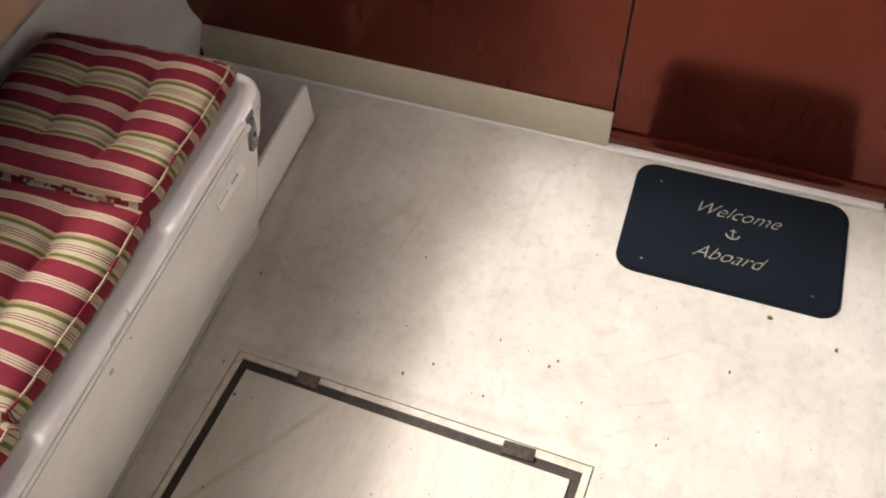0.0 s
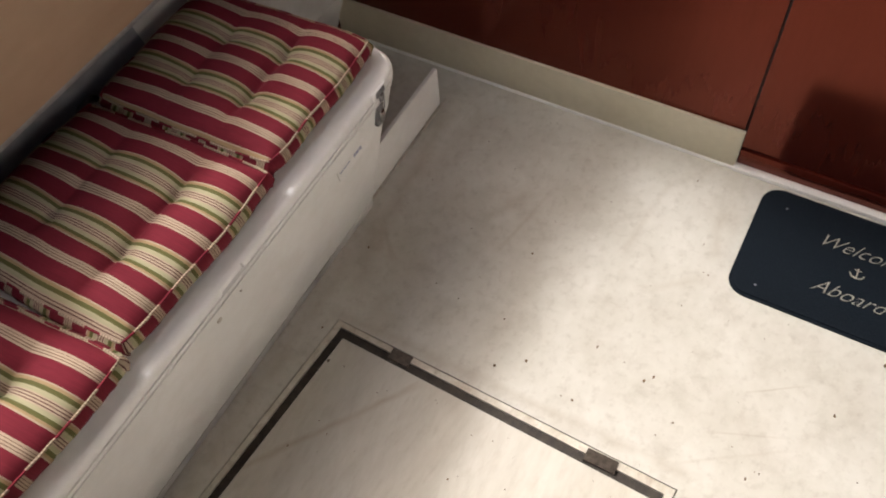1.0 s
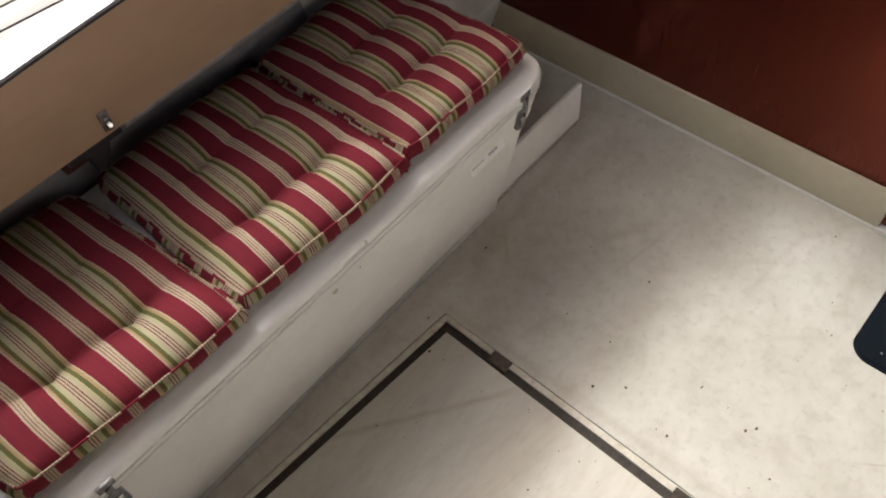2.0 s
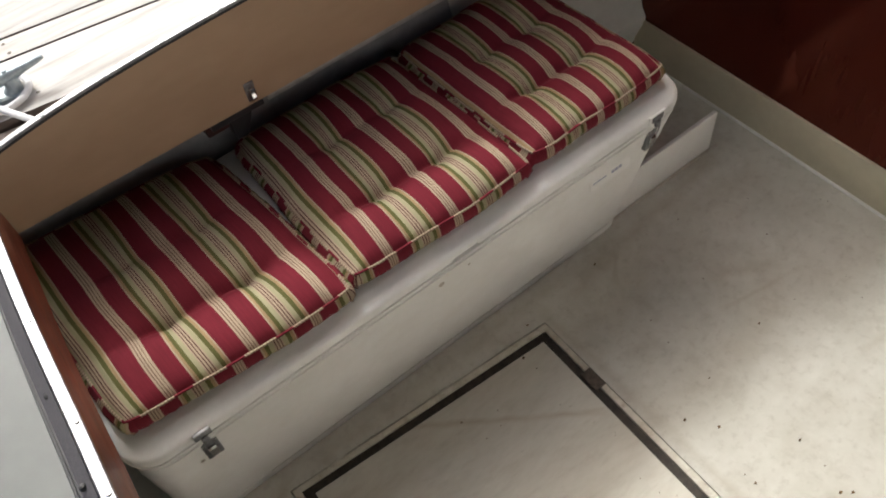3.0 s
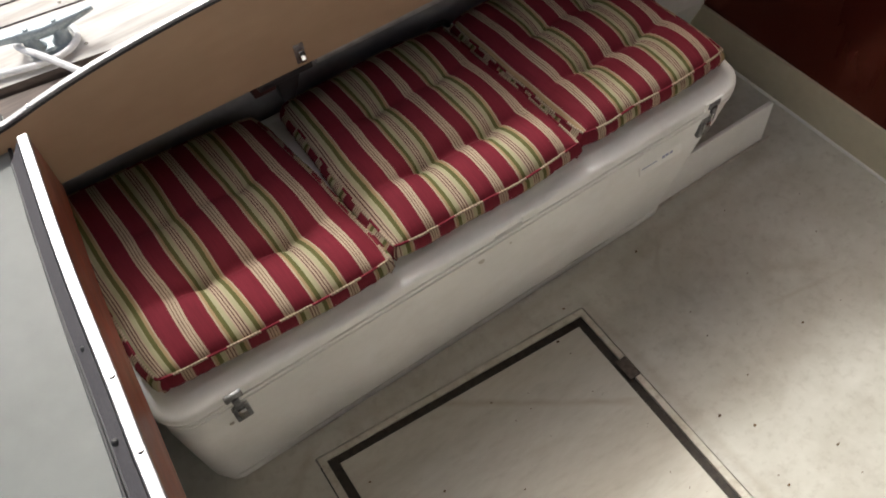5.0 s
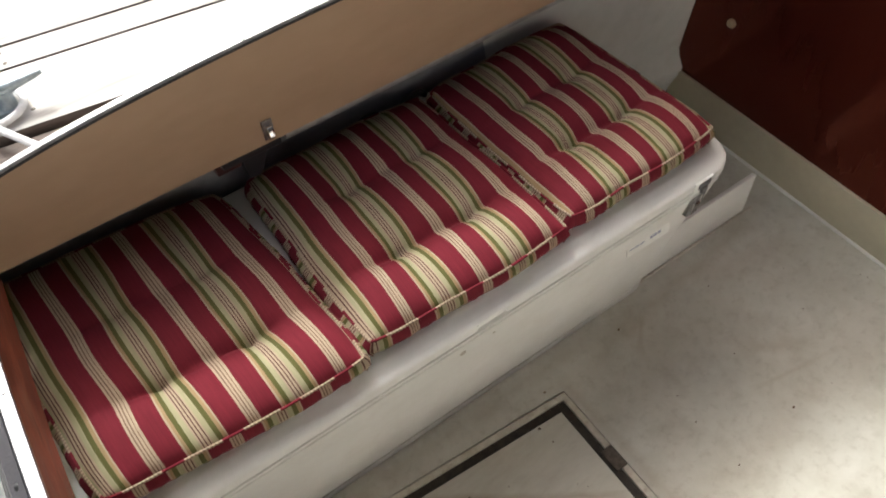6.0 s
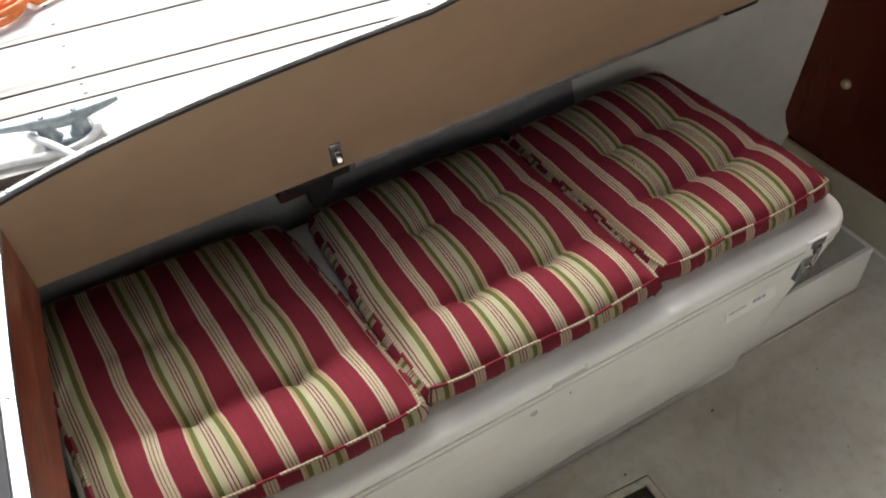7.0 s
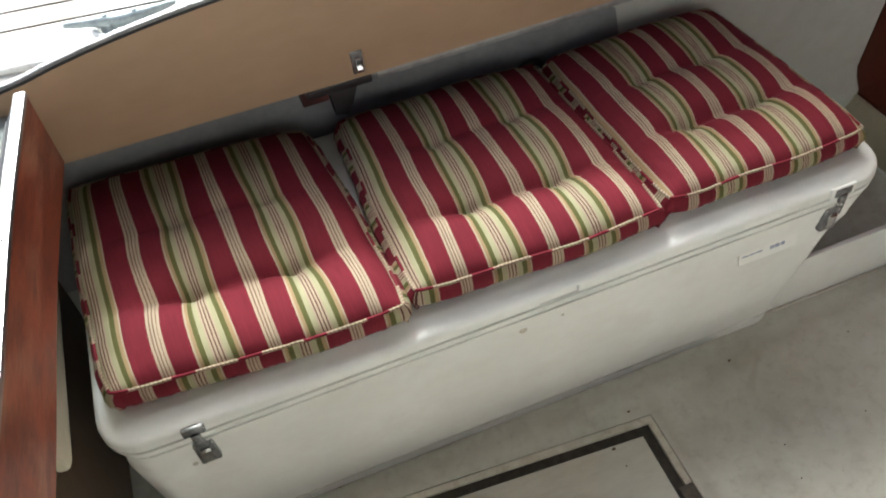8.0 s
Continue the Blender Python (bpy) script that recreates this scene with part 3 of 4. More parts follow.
# grey vinyl cover beyond the transom
bm = bmesh.new()
NX, NY = 26, 44
vs = []
for i in range(NX + 1):
    u = i / NX
    row = []
    for j in range(NY + 1):
        y = 0.62 - 2.9 * j / NY
        z = 0.901 - 0.10 * (u ** 1.2) + 0.012 * math.sin(y * 5 + u * 4) * u + 0.02 * noise.noise((u * 3, y * 2.2, 0)) - 0.05 * max(0, y - 0.30) * 3
        x = 0.028 - 1.1 * u + (0.085 * y if y > 0 else 0.075 * max(y, -0.6))
        row.append(bm.verts.new((x, y, z)))
    vs.append(row)
for i in range(NX):
    for j in range(NY):
        bm.faces.new((vs[i][j], vs[i + 1][j], vs[i + 1][j + 1], vs[i][j + 1]))
cover = thing("vinyl_cover", (-0.5, -0.8, 0.8), "light grey vinyl cover stretched over the stern", "cover")
hem = [v.co + Vector((-0.004, 0, 0.004)) for v in vs[0]]
part("hem_piping", tube(hem, 0.0035, 6), RUBBER, cover, "dark hem piping")
bmesh.ops.solidify(bm, geom=bm.faces[:], thickness=0.004)
part("sheet", bm, VINYL, cover, "", 60)


# ---------- the cooler ----------
CX0, CX1, CY0, CY1 = 0.03, 1.565, 0.0, 0.625
NOTCH = [0.809, 0.812, 0.884, 0.887]


def level(z, x0, x1, y0, y1, r, notch=0.0):
    pts = rounded(x0, x1, y0, y1, r, 7, NOTCH)
    res = []
    for i, (x, y) in enumerate(pts):
        if i >= len(pts) - 4 and i - (len(pts) - 4) in (1, 2):
            y += notch
        res.append((x, y, z))
    return res


cooler = thing("cooler", (0.8, 0.31, 0), "long white plastic marine cooler with chrome latches, closed", "cooler")
part("body", loft([
    level(0.019, 0.050, 1.480, 0.108, 0.565, 0.05), level(0.029, 0.040, 1.492, 0.099, 0.575, 0.06), level(0.20, 0.038, 1.506, 0.062, 0.588, 0.062),
    level(0.375, 0.037, 1.520, 0.027, 0.600, 0.065), level(0.395, 0.037, 1.528, 0.023, 0.603, 0.066), level(0.415, 0.036, 1.547, 0.019, 0.608, 0.068),
    level(0.430, 0.038, 1.552, 0.016, 0.610, 0.078), level(0.486, 0.036, 1.560, 0.006, 0.615, 0.076), level(0.489, 0.046, 1.550, 0.018, 0.606, 0.070)]), PLASTIC, cooler, "", 50)
for x0, x1 in ((0.050, 0.277), (1.255, 1.486)):
    part("foot", loft([level(0.0, x0 + 0.008, x1 - 0.008, 0.104, 0.56, 0.05), level(0.004, x0 + 0.002, x1 - 0.002, 0.0985, 0.568, 0.055), level(0.033, x0, x1, 0.0960, 0.574, 0.055)]), PLASTIC, cooler, "", 50)
lid = part("lid", loft([
    level(0.4935, 0.046, 1.550, 0.018, 0.606, 0.07), level(0.4965, 0.034, 1.562, 0.003, 0.617, 0.075), level(0.512, 0.030, 1.566, 0.000, 0.621, 0.078),
    level(0.5135, 0.038, 1.558, 0.0085, 0.614, 0.072), level(0.5175, 0.038, 1.558, 0.0085, 0.614, 0.072), level(0.519, 0.030, 1.566, 0.000, 0.621, 0.078, 0.005), level(0.533, 0.0305, 1.5655, 0.0005, 0.6205, 0.078, 0.007), level(0.537, 0.031, 1.565, 0.002, 0.620, 0.078),
    level(0.541, 0.034, 1.562, 0.005, 0.617, 0.077), level(0.5445, 0.042, 1.554, 0.013, 0.610, 0.072), level(0.546, 0.060, 1.536, 0.030, 0.594, 0.06),
    level(0.551, 0.066, 1.530, 0.036, 0.588, 0.055), level(0.5525, 0.075, 1.520, 0.045, 0.58, 0.05)]), PLASTIC, cooler, "", 50)
for x in (0.181, 1.446):
    keeper = part("keeper", box(x - 0.019, x + 0.019, -0.006, 0.004, 0.520, 0.540, 0.003), DULL, lid, "chrome latch keeper")
    part("keeper_hook", box(x - 0.008, x + 0.008, -0.010, -0.001, 0.502, 0.526, 0.003), DULL, lid)
    base = part("latch_plate", box(x - 0.018, x + 0.018, 0.006, 0.026, 0.414, 0.480, 0.003), DULL, cooler, "chrome draw latch")
    part("draw_lever", prism([(0.010, 0.424), (0.004, 0.421), (0.0015, 0.428), (0.001, 0.448), (-0.0015, 0.458), (0.001, 0.463), (0.008, 0.462)], x - 0.009, x + 0.009, "x", 0.001), CHROME, base)
    part("latch_bail", tube([(x - 0.010, -0.001, 0.464), (x - 0.010, -0.005, 0.500), (x, -0.010, 0.507), (x + 0.010, -0.005, 0.500), (x + 0.010, -0.001, 0.464)], 0.0016, 6), DULL, base)
    for dx in (-0.016, 0.016):
        part("screw", disc(x + dx * 0.9, 0.006, 0.474, 0.003, 0.0018, "-y", 8), CHROME, base)
part("end_latch", box(0.026, 0.036, 0.16, 0.185, 0.462, 0.480, 0.002), CHROME, cooler, "small chrome hinge pin")
sticker = part("sticker", prism([(1.250, 0.392), (1.385, 0.392), (1.385, 0.428), (1.250, 0.428)], 0.013, 0.0155, "y"), PLASTIC, cooler, "white maker's sticker with faded blue marks", 0)
sticker.matrix_local = Matrix.Translation((0.515, -0.291, 0.41)) @ Matrix.Rotation(radians(-11), 4, "X") @ Matrix.Translation((-0.515, 0.2935, -0.41))
for i, (x, w, h) in enumerate([(1.258, 0.014, 0.003), (1.275, 0.012, 0.003), (1.290, 0.014, 0.003), (1.322, 0.009, 0.008), (1.333, 0.011, 0.008), (1.347, 0.009, 0.008)]):
    bar = part("printed_mark", box(x, x + w, 0.0125, 0.0132, 0.411 - h / 2, 0.411 + h / 2), BLUE, sticker, "", 0)
for x, y, z, r in ((0.780, 0.0128, 0.447, 0.008), (0.150, 0.0205, 0.405, 0.0055), (0.86, 0.0118, 0.452, 0.003)):
    part("stain", disc(x, y, z, r, 0.0016, "-y", 9), STAIN, cooler, "small brown smudge")
for x in (0.445, 0.945, 1.075):
    part("lid_hinge", tube(smoothed([(x - 0.035, 0.612, 0.545), (x - 0.022, 0.606, 0.566), (x, 0.602, 0.574), (x + 0.022, 0.606, 0.566), (x + 0.035, 0.612, 0.545)], 4), 0.008, 8), RUBBER, lid, "black rubber hinge strap")
part("latch_pad", box(1.418, 1.474, -0.0035, 0.003, 0.516, 0.5425, 0.0025), PLASTIC, lid)


# ---------- cushions ----------
def cushion(x0, x1, y0, y1, phase, k, band_shift, skew, shear, taper, seed, tufts, z0=0.5535):
    """A tufted box cushion: a puffed cover, cord piping round its seams, and two ties at the back."""
    cx, cy = (x0 + x1) / 2, (y0 + y1) / 2
    w, d = x1 - x0, y1 - y0
    c = thing("seat_cushion", (cx, cy, z0), "tufted seat cushion in red, cream and green striped canvas", "cushion", "cushions on the cooler")
    rows_v = ((tufts[0][1] + tufts[1][1]) / 2, (tufts[2][1] + tufts[3][1]) / 2)
    N = 72

    def side(t):
        return 1 - abs(2 * t - 1) ** 7

    def height(u, v):
        e = max(side(u), 0) * max(side(v), 0)
        h = 0.050 - 0.008 * v + 0.036 * e ** 0.75
        for n, tv in enumerate(rows_v):
            # a fold between the two tufts of a row, sharp in the middle and fading to the sides
            du = max(abs(u - 0.51) - 0.19, 0) * w
            sway = 0.012 * math.cos((u - 0.51) * 2 * math.pi / 0.36) * (1 if abs(u - 0.51) < 0.36 else 0)
            dv = abs(v - tv) * d - sway * 0.4
            fade = math.exp(-(du / 0.11) ** 2)
            h -= (0.025, 0.013)[n] * math.exp(-abs(dv) / 0.026) * fade * e
        for n, (tu, tv) in enumerate(tufts):
            du, dv = (u - tu) * w, (v - tv) * d
            rr = math.hypot(du * 0.9, dv)
            h -= (0.022 if n < 2 else 0.017) * math.exp(-rr / 0.026)
            h += 0.0014 * math.exp(-(rr / 0.05) ** 2) * math.sin(5 * math.atan2(dv, du) + seed + n) * min(rr / 0.02, 1)
        for tu in (tufts[0][0], tufts[1][0]):
            h -= 0.0055 * math.exp(-(((u - tu) * w) / 0.035) ** 2) * e
        rim = 1 - min(min(u, 1 - u) * w, min(v, 1 - v) * d) / 0.045
        if rim > 0:
            h += 0.0048 * rim * (1 - rim) * 4 * noise.noise((u * 32 + seed, v * 32, 4.4)) * e
        h += 0.007 * noise.noise((u * 3.4 + seed, v * 3.4, seed * 3.1)) * e + 0.0018 * noise.noise((u * 14, v * 9 + seed, 1.7)) * e
        return h

    def plan(u, v):
        """Rounded and slightly uneven outline."""
        a, b = 2 * u - 1, 2 * v - 1
        pull = 1 - 0.024 * (a ** 6) * (b ** 6) - 0.012 * (a ** 4) * (b * b)
        x = cx + shear * v + a * w / 2 * pull * (1 - taper * v) + 0.004 * noise.noise((v * 4, seed, 0.3)) * a
        y = cy + skew * (0.5 - u) + b * d / 2 * pull + 0.005 * noise.noise((u * 4, seed, 5.3)) * b
        # the cloth is drawn in towards each tuft
        for tu, tv in tufts:
            du, dv = (u - tu) * w, (v - tv) * d
            g = math.exp(-(du * du + dv * dv) / (2 * 0.05 ** 2)) * 0.20
            x -= du * g
            y -= dv * g
        return x, y

    bm = bmesh.new()
    uv = bm.loops.layers.uv.new("cloth")
    grid = []
    for j in range(N + 1):
        row = []
        for i in range(N + 1):
            x, y = plan(i / N, j / N)
            row.append(bm.verts.new((x, y, z0 + height(i / N, j / N))))
        grid.append(row)
    for j in range(N):
        for i in range(N):
            f = bm.faces.new((grid[j][i], grid[j][i + 1], grid[j + 1][i + 1], grid[j + 1][i]))
            for lp, (a, b) in zip(f.loops, ((i, j), (i + 1, j), (i + 1, j + 1), (i, j + 1))):
                lp[uv].uv = (a / N * w * k + phase, b / N * d)
    # the boxing round the sides, a strip of the same cloth
    loop = [(i, 0) for i in range(N)] + [(N, j) for j in range(N)] + [(i, N) for i in range(N, 0, -1)] + [(0, j) for j in range(N, 0, -1)]
    K = len(loop)
    levels = [(0.0, 1.0), (0.007, 0.76), (0.009, 0.5), (0.005, 0.25), (-0.004, 0.06), (-0.012, 0.0)]
    rowsb, seam_top, run = [], [], [0.0]
    for q, (i, j) in enumerate(loop):
        v0 = grid[j][i]
        prev, nxt = loop[q - 1], loop[(q + 1) % K]
        t = Vector(grid[nxt[1]][nxt[0]].co - grid[prev[1]][prev[0]].co)
        nrm = Vector((t.y, -t.x, 0)).normalized()
        hgt = v0.co.z - z0
        col = [v0]
        wr = 0.0025 * noise.noise((q * 0.5, seed, 2.2))
        flank = 1.0 + 0.8 * abs(nrm.x)      # the sides that meet bulge out more
        for outw, fr in levels[1:]:
            outw = max(outw, 0.004 * abs(nrm.x)) * flank if abs(nrm.x) > 0.3 else outw
            col.append(bm.verts.new((v0.co.x + nrm.x * (outw + wr), v0.co.y + nrm.y * (outw + wr), z0 + hgt * fr)))
        rowsb.append(col)
        seam_top.append(v0.co + nrm * 0.002 + Vector((0, 0, 0.001 + 0.0015 * noise.noise((q * 0.35, seed, 8.1)))))
        run.append(run[-1] + (grid[nxt[1]][nxt[0]].co - v0.co).length)
    shift = phase + band_shift
    for q in range(K):
        a, b = rowsb[q], rowsb[(q + 1) % K]
        for s in range(len(levels) - 1):
            f = bm.faces.new((a[s], a[s + 1], b[s + 1], b[s]))
            for lp, (uu, ss) in zip(f.loops, ((run[q], s), (run[q], s + 1), (run[q + 1], s + 1), (run[q + 1], s))):
                lp[uv].uv = (uu * k + shift, ss * 0.013)
    f = bm.faces.new([r[-1] for r in rowsb])
    for lp in f.loops:
        lp[uv].uv = (lp.vert.co.x, lp.vert.co.y)
    part("cover", bm, CLOTH, c, "", 75)
    part("top_piping", tube(seam_top, 0.0031, 6, closed=True), CORD, c, "red and cream twisted cord piping", 0)
    # ties
    for u in (0.12, 0.88):
        x, y = plan(u, 1.0)
        p = Vector((x, y, z0 + 0.018))
        s = 1 if u > 0.5 else -1
        pts = smoothed([p + Vector((0, -0.004, 0)), p + Vector((0.006 * s, 0.012, 0.006)), p + Vector((0.016 * s, 0.018, -0.002)), p + Vector((0.026 * s, 0.016, -0.011)), p + Vector((0.034 * s, 0.012, -0.0125))], 5)
        part("tie", tube(pts, 0.0055, 6), RUBBER, c, "dark fabric tie")
    return c


cushion(0.072, 0.582, 0.047, 0.612, 0.1247, 1.013, 0.050, 0.036, -0.036, 0.02, 1, [(0.35, 0.28), (0.70, 0.28), (0.37, 0.62), (0.71, 0.61)])
cushion(0.596, 1.080, 0.045, 0.576, 0.1342, 1.0425, 0.004, 0.010, -0.004, 0.05, 2, [(0.33, 0.285), (0.69, 0.28), (0.35, 0.66), (0.71, 0.66)])
cushion(1.095, 1.528, 0.058, 0.572, 0.1675, 1.1175, 0.014, -0.006, -0.012, 0.02, 3, [(0.33, 0.31), (0.675, 0.31), (0.31, 0.63), (0.66, 0.63)])

# ---------- the welcome mat ----------
mat = thing("door_mat", (1.84, -1.22, 0), "navy blue welcome mat with rounded corners before the door", "mat")
mq = rounded(1.634, 2.028, -1.522, -0.911, 0.055, 8)
part("rubber_base", prism(mq, 0.0, 0.005, "z", 0.0015), NAVY, mat)
part("carpet_top", prism(rounded(1.642, 2.020, -1.514, -0.919, 0.049, 8), 0.005, 0.009, "z", 0.001), NAVY, mat, "navy blue carpet pile")


def lettering(text, x, y, size, name):
    """A word laid flat on the mat, read with the door ahead."""
    cu = bpy.data.curves.new(name, "FONT")
    cu.body, cu.size, cu.shear, cu.extrude, cu.offset = text, size, 0.55, 0.0006, -0.0012
    cu.align_x = "CENTER"
    tmp = bpy.data.objects.new(name, cu)
    scene.collection.objects.link(tmp)
    me = bpy.data.meshes.new_from_object(tmp.evaluated_get(bpy.context.evaluated_depsgraph_get()))
    bpy.data.objects.remove(tmp)
    b = bmesh.new()
    b.from_mesh(me)
    b.transform(pose(x, y, 0.0094, 0, 0, -90))
    return part(name, b, LETTER, mat, "pale grey script lettering", 0)


lettering("Welcome", 1.884, -1.212, 0.062, "word_welcome")
lettering("Aboard", 1.732, -1.208, 0.062, "word_aboard")
bm = tube([(1.849, -1.215, 0.0098), (1.816, -1.215, 0.0098)], 0.0018, 6)
tube([(1.843, -1.206, 0.0098), (1.843, -1.224, 0.0098)], 0.0016, 6, bm=bm)
tube([(1.830, -1.196, 0.0098), (1.820, -1.201, 0.0098), (1.815, -1.215, 0.0098), (1.820, -1.229, 0.0098), (1.830, -1.234, 0.0098)], 0.0022, 6, bm=bm)
part("anchor_emblem", bm, LETTER, mat, "small pale anchor emblem")
for x, y in ((1.964, -0.987), (1.678, -0.984), (1.692, -1.447)):
    part("fastener", disc(x, y, 0.009, 0.0035, 0.0012, "z", 8), DULL, mat)

# ---------- crumbs on the floor ----------
bm = bmesh.new()
rnd = random.Random(7)
spots = [(1.315, -0.680, 0.006), (1.143, -0.463, 0.0055), (1.279, -0.823, 0.0055), (1.301, -0.841, 0.005), (1.596, -1.349, 0.0075), (1.549, -1.522, 0.007), (1.404, -1.270, 0.0045), (1.152, -1.128, 0.0045), (1.178, -1.153, 0.0035),
         (1.146, -0.682, 0.0045), (1.656, -0.862, 0.003), (1.206, -0.928, 0.0035), (1.193, -0.531, 0.0045), (1.957, -0.726, 0.004), (1.031, 0.008, 0.005), (1.279, -0.424, 0.004), (1.313, 0.033, 0.0045), (0.954, -0.063, 0.0045), (0.707, -0.100, 0.004),
         (0.480, -0.221, 0.004), (0.345, -0.095, 0.0035), (0.361, 0.100, 0.004), (1.279, -0.282, 0.0035), (1.504, -0.400, 0.004), (0.640, -0.330, 0.003), (0.820, -0.500, 0.003)]
for _ in range(60):
    spots.append((rnd.uniform(0.9, 2.0), rnd.uniform(-1.75, 0.0), rnd.uniform(0.001, 0.0028)))
for _ in range(24):
    spots.append((rnd.uniform(0.35, 1.0), rnd.uniform(-0.9, -0.1), rnd.uniform(0.001, 0.0028)))
for x, y, r in spots:
    a0 = rnd.uniform(0, 6.3)
    inside = 0.3 < x < 1.02 and -0.95 < y < -0.05
    z = 0.0012 if inside else 0.0004
    st = rnd.uniform(0.5, 1)
    pts = []
    for q in range(6):
        a = a0 + q * math.pi / 3
        rr = r * rnd.uniform(0.6, 1.15)
        pts.append((x + rr * math.cos(a), y + rr * math.sin(a) * st))
    prism(pts, z, z + r * 0.45, "z", 0, bm)
solid("floor_crumbs", bm, DEBRIS, "scattered brown leaf crumbs and grit on the floor", "debris", "stuff", smooth=0)

# ---------- the dock ----------
DOCK_Z, SLOPE = 0.60, -0.150


def dock_y(x, off):
    return off + SLOPE * (x - 0.1)


dock = thing("dock", (0.5, 2.0, DOCK_Z), "sunlit weathered wooden dock beside the boat", "dock", kind="structure")
offs = [1.063, 1.315, 1.419, 1.685, 1.955, 2.225, 2.50, 2.775, 3.05, 3.33, 3.61, 3.89]
for i, (a, b) in enumerate(zip(offs, offs[1:])):
    g = 0.0058
    dz = rnd.uniform(-0.003, 0.003)
    q = [(-3.0, dock_y(-3.0, a + g)), (2.0, dock_y(2.0, a + g)), (2.0, dock_y(2.0, b - g)), (-3.0, dock_y(-3.0, b - g))]
    plank = part("plank", prism(q, DOCK_Z - 0.045 + dz, DOCK_Z + dz, "z", 0.002), PLANK, dock, "", 40)
    plank.data.materials.append(TIMBER)      # edges coloured dark, for grime and for the shade in the gaps
    for poly in plank.data.polygons:
        poly.material_index = 1 if abs(poly.normal.z) < 0.4 else 0
    nb = bmesh.new()
    for x in (-0.6, 0.31, 1.22, 2.13):
        for s in (0.25, 0.72):
            y = dock_y(x, a + (b - a) * s)
            loft([[(x + r * math.cos(k * 1.0472), y + r * math.sin(k * 1.0472), DOCK_Z + dz + h) for k in range(6)] for r, h in ((0.006, -0.002), (0.006, 0.0008), (0.004, 0.0014))], bm=nb)
    part("nail_heads", nb, HINGE, plank, "rusty nail heads")
q = [(-3.0, dock_y(-3.0, 0.86)), (0.75, dock_y(0.75, 0.86)), (0.75, dock_y(0.75, 1.052)), (-3.0, dock_y(-3.0, 1.052))]
part("rub_timber", prism(q, 0.30, 0.586, "z", 0.008), TIMBER, dock, "dark wet rubbing timber")
q = [(-3.0, dock_y(-3.0, 1.0521)), (1.98, dock_y(1.98, 1.0521)), (1.98, dock_y(1.98, 1.10)), (-3.0, dock_y(-3.0, 1.10))]
part("beam", prism(q, 0.25, 0.552, "z", 0.004), TIMBER, dock, "dark dock beam")
part("beam", prism([(-3, 3.2), (1.95, 2.58), (1.95, 2.73), (-3, 3.35)], 0.3, 0.55, "z"), TIMBER, dock)
for x in (-2.2, 1.5):
    part("pile", tube([(x, dock_y(x, 2.3), -1.2), (x, dock_y(x, 2.3), 0.55)], 0.13, 14), TIMBER, dock)

# galvanised cleat with the mooring rope
ca = math.atan(SLOPE)
cl = thing("dock_cleat", (0.232, 1.138, DOCK_Z), "weathered galvanised iron mooring cleat bolted to the dock", "cleat")
cm = Matrix.Translation((0.232, 1.138, DOCK_Z)) @ Matrix.Rotation(ca, 4, "Z")
bm = prism(rounded(-0.055, 0.055, -0.030, 0.030, 0.022, 5), 0.002, 0.014, "z", 0.003)
bm.transform(cm)
part("base_plate", bm, GALV, cl)
for s in (-1, 1):
    bm = tube([(s * 0.031, 0, 0.006), (s * 0.036, 0, 0.020), (s * 0.038, 0, 0.038), (s * 0.037, 0, 0.056)], [0.027, 0.022, 0.019, 0.020], 14)
    bm.transform(cm)
    part("leg", bm, GALV, cl)
pts = [(-0.136, 0, 0.068), (-0.115, 0, 0.066), (-0.075, 0, 0.062), (-0.040, 0, 0.057), (0, 0, 0.054), (0.040, 0, 0.057), (0.075, 0, 0.063), (0.115, 0, 0.070), (0.136, 0, 0.074)]
bm = tube(pts, [0.007, 0.009, 0.011, 0.018, 0.016, 0.018, 0.012, 0.009, 0.006], 12)
bm.transform(cm)
part("horn_bar", bm, GALV, cl)
for s in (-1, 1):
    bm = disc(s * 0.036, 0, 0.071, 0.007, 0.006, "z", 8)
    bm.transform(cm)
    part("bolt", bm, GALV, cl)
    bm = disc(s * 0.042, 0, 0.012, 0.009, 0.007, "z", 8)
    bm.transform(cm)
    part("bolt", bm, GALV, cl)
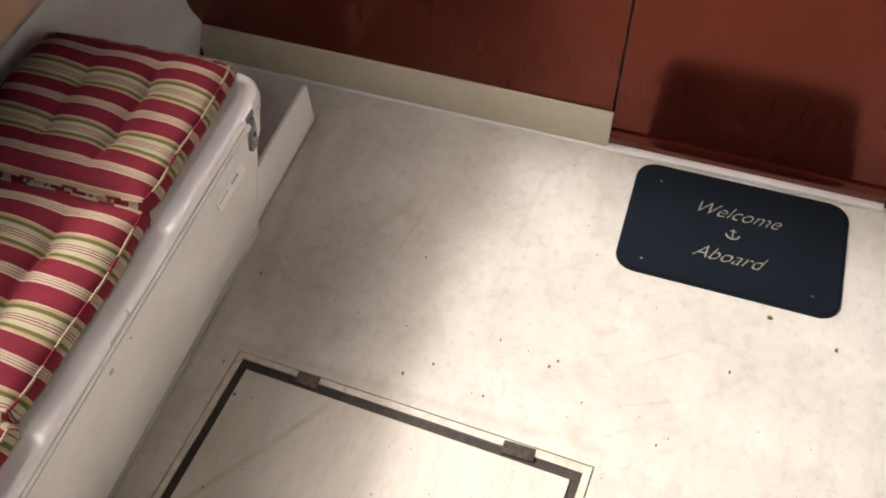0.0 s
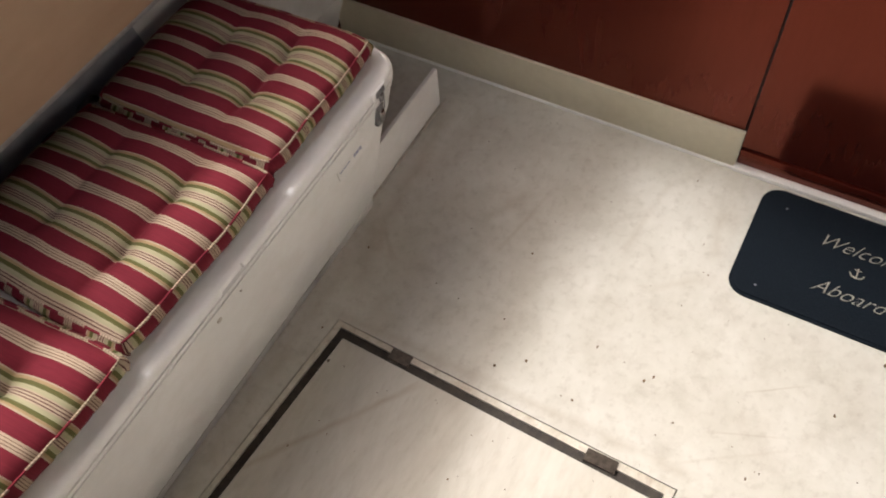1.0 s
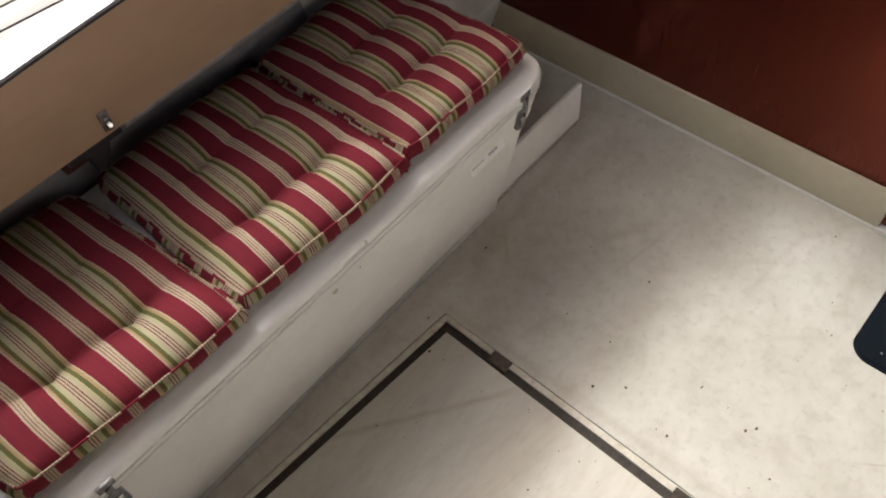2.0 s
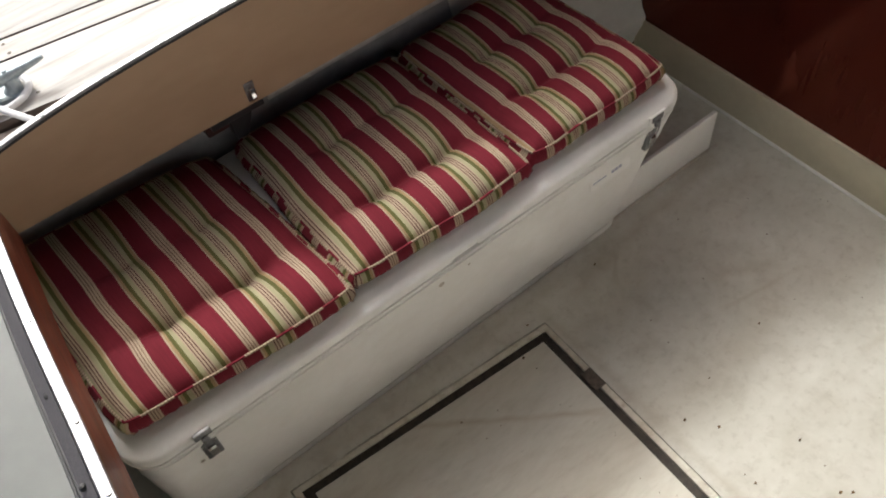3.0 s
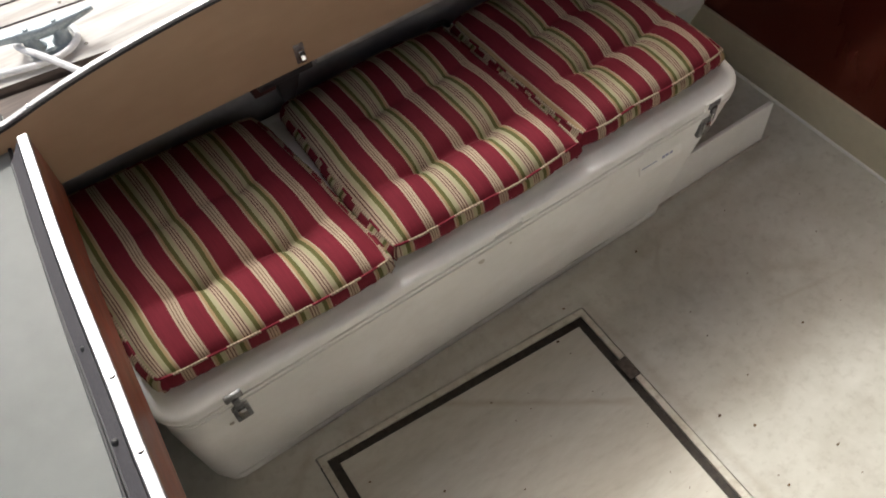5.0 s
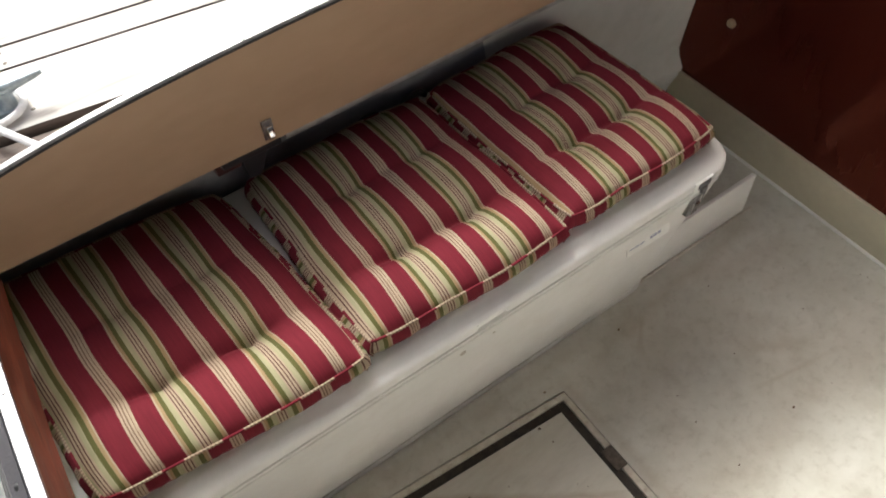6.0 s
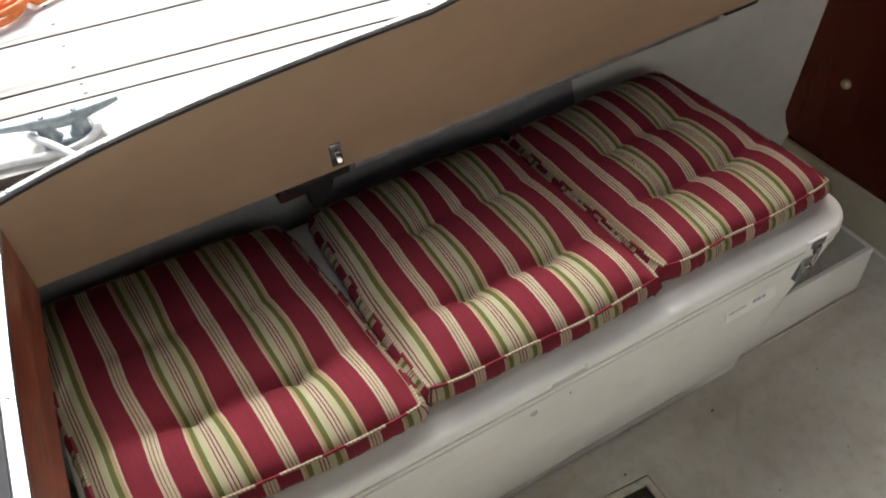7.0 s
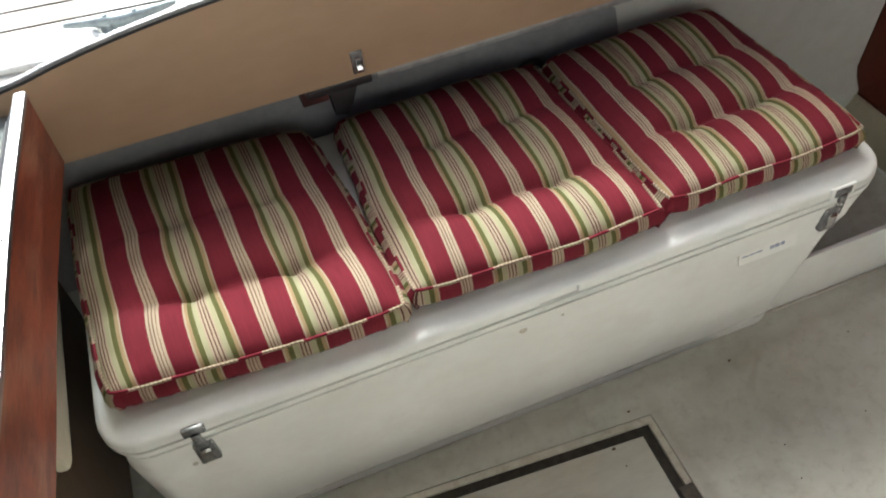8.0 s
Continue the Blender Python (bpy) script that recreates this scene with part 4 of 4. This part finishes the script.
rope_a = smoothed([(-1.5, 1.33, 0.613), (-0.6, 1.205, 0.613), (-0.10, 1.135, 0.613), (0.074, 1.108, 0.613), (0.134, 1.091, 0.614), (0.193, 1.075, 0.615), (0.248, 1.074, 0.616), (0.288, 1.094, 0.618), (0.304, 1.130, 0.620), (0.290, 1.172, 0.622), (0.240, 1.198, 0.624), (0.182, 1.188, 0.630), (0.160, 1.160, 0.634),
                   (0.168, 1.128, 0.636), (0.186, 1.096, 0.638), (0.209, 1.056, 0.636), (0.237, 1.008, 0.630), (0.270, 0.955, 0.620), (0.305, 0.905, 0.612), (0.345, 0.84, 0.620), (0.39, 0.785, 0.68), (0.42, 0.745, 0.745), (0.45, 0.70, 0.764), (0.60, 0.66, 0.764)], 6)
solid("mooring_rope", tube(rope_a, 0.0092, 10), ROPE, "white braided mooring rope looped round the cleat", "rope", smooth=60)
coil = []
for i in range(90):
    a = i * 0.28
    r = 0.13 - 0.0006 * i + 0.012 * math.sin(a * 1.7)
    coil.append((0.16 + r * math.cos(a), 1.875 + r * 0.8 * math.sin(a), 0.615 + 0.00045 * i + 0.004 * math.sin(a * 2.3)))
coil += [(0.16 + 0.1 + 0.04 * i, 1.83 + 0.018 * i, 0.615) for i in range(1, 8)]
solid("extension_cord", tube(coil, 0.010, 8), ORANGE, "coiled orange cord lying on the dock", "cord", smooth=60)

# ---------- far side, surroundings, and an unseen roof added for its shade ---
# unseen roof, added to keep the high sky off the cushions
solid("ceiling", prism([(-1.2, -2.6), (WALL_X + 0.04, -2.6), (WALL_X + 0.04, 0.36), (-1.2, 0.34)], 2.40, 2.45, "z", 0.01), DIM, "dark unseen roof added over the cockpit to cut sky light", "ceiling", "structure")
# unseen panel, added so that less sky light falls on the cushion tops
solid("wall_far_light_block", box(-0.9, WALL_X + 0.04, -2.36, -2.302, 1.88, 2.398, 0.01), DIM, "dark unseen panel added under the roof's far edge to cut sky light", "wall", "structure")
solid("wall_far_side", box(-0.9, WALL_X + 0.04, -2.36, -2.302, 0.0, 0.50, 0.01), GELCOAT, "white cockpit side behind the camera", "wall", "structure")
# added reflector, out of view: throws sunlight onto the cooler's front
solid("backdrop", prism([(-9.0, -0.75), (9.0, -0.75), (9.6, 2.4), (8.8, 3.3), (-9.0, 3.3)], -5.1, -4.5, "y", 0.05), GELCOAT, "unseen white panel added across the water to bounce sunlight back", "boat hull", "structure")
bm = bmesh.new()
w = [bm.verts.new(p) for p in ((-600, -600, -0.7), (600, -600, -0.7), (600, 600, -0.7), (-600, 600, -0.7))]
bm.faces.new(w)
solid("water", bm, WATER, "dark calm harbour water", "water", "structure", smooth=0)
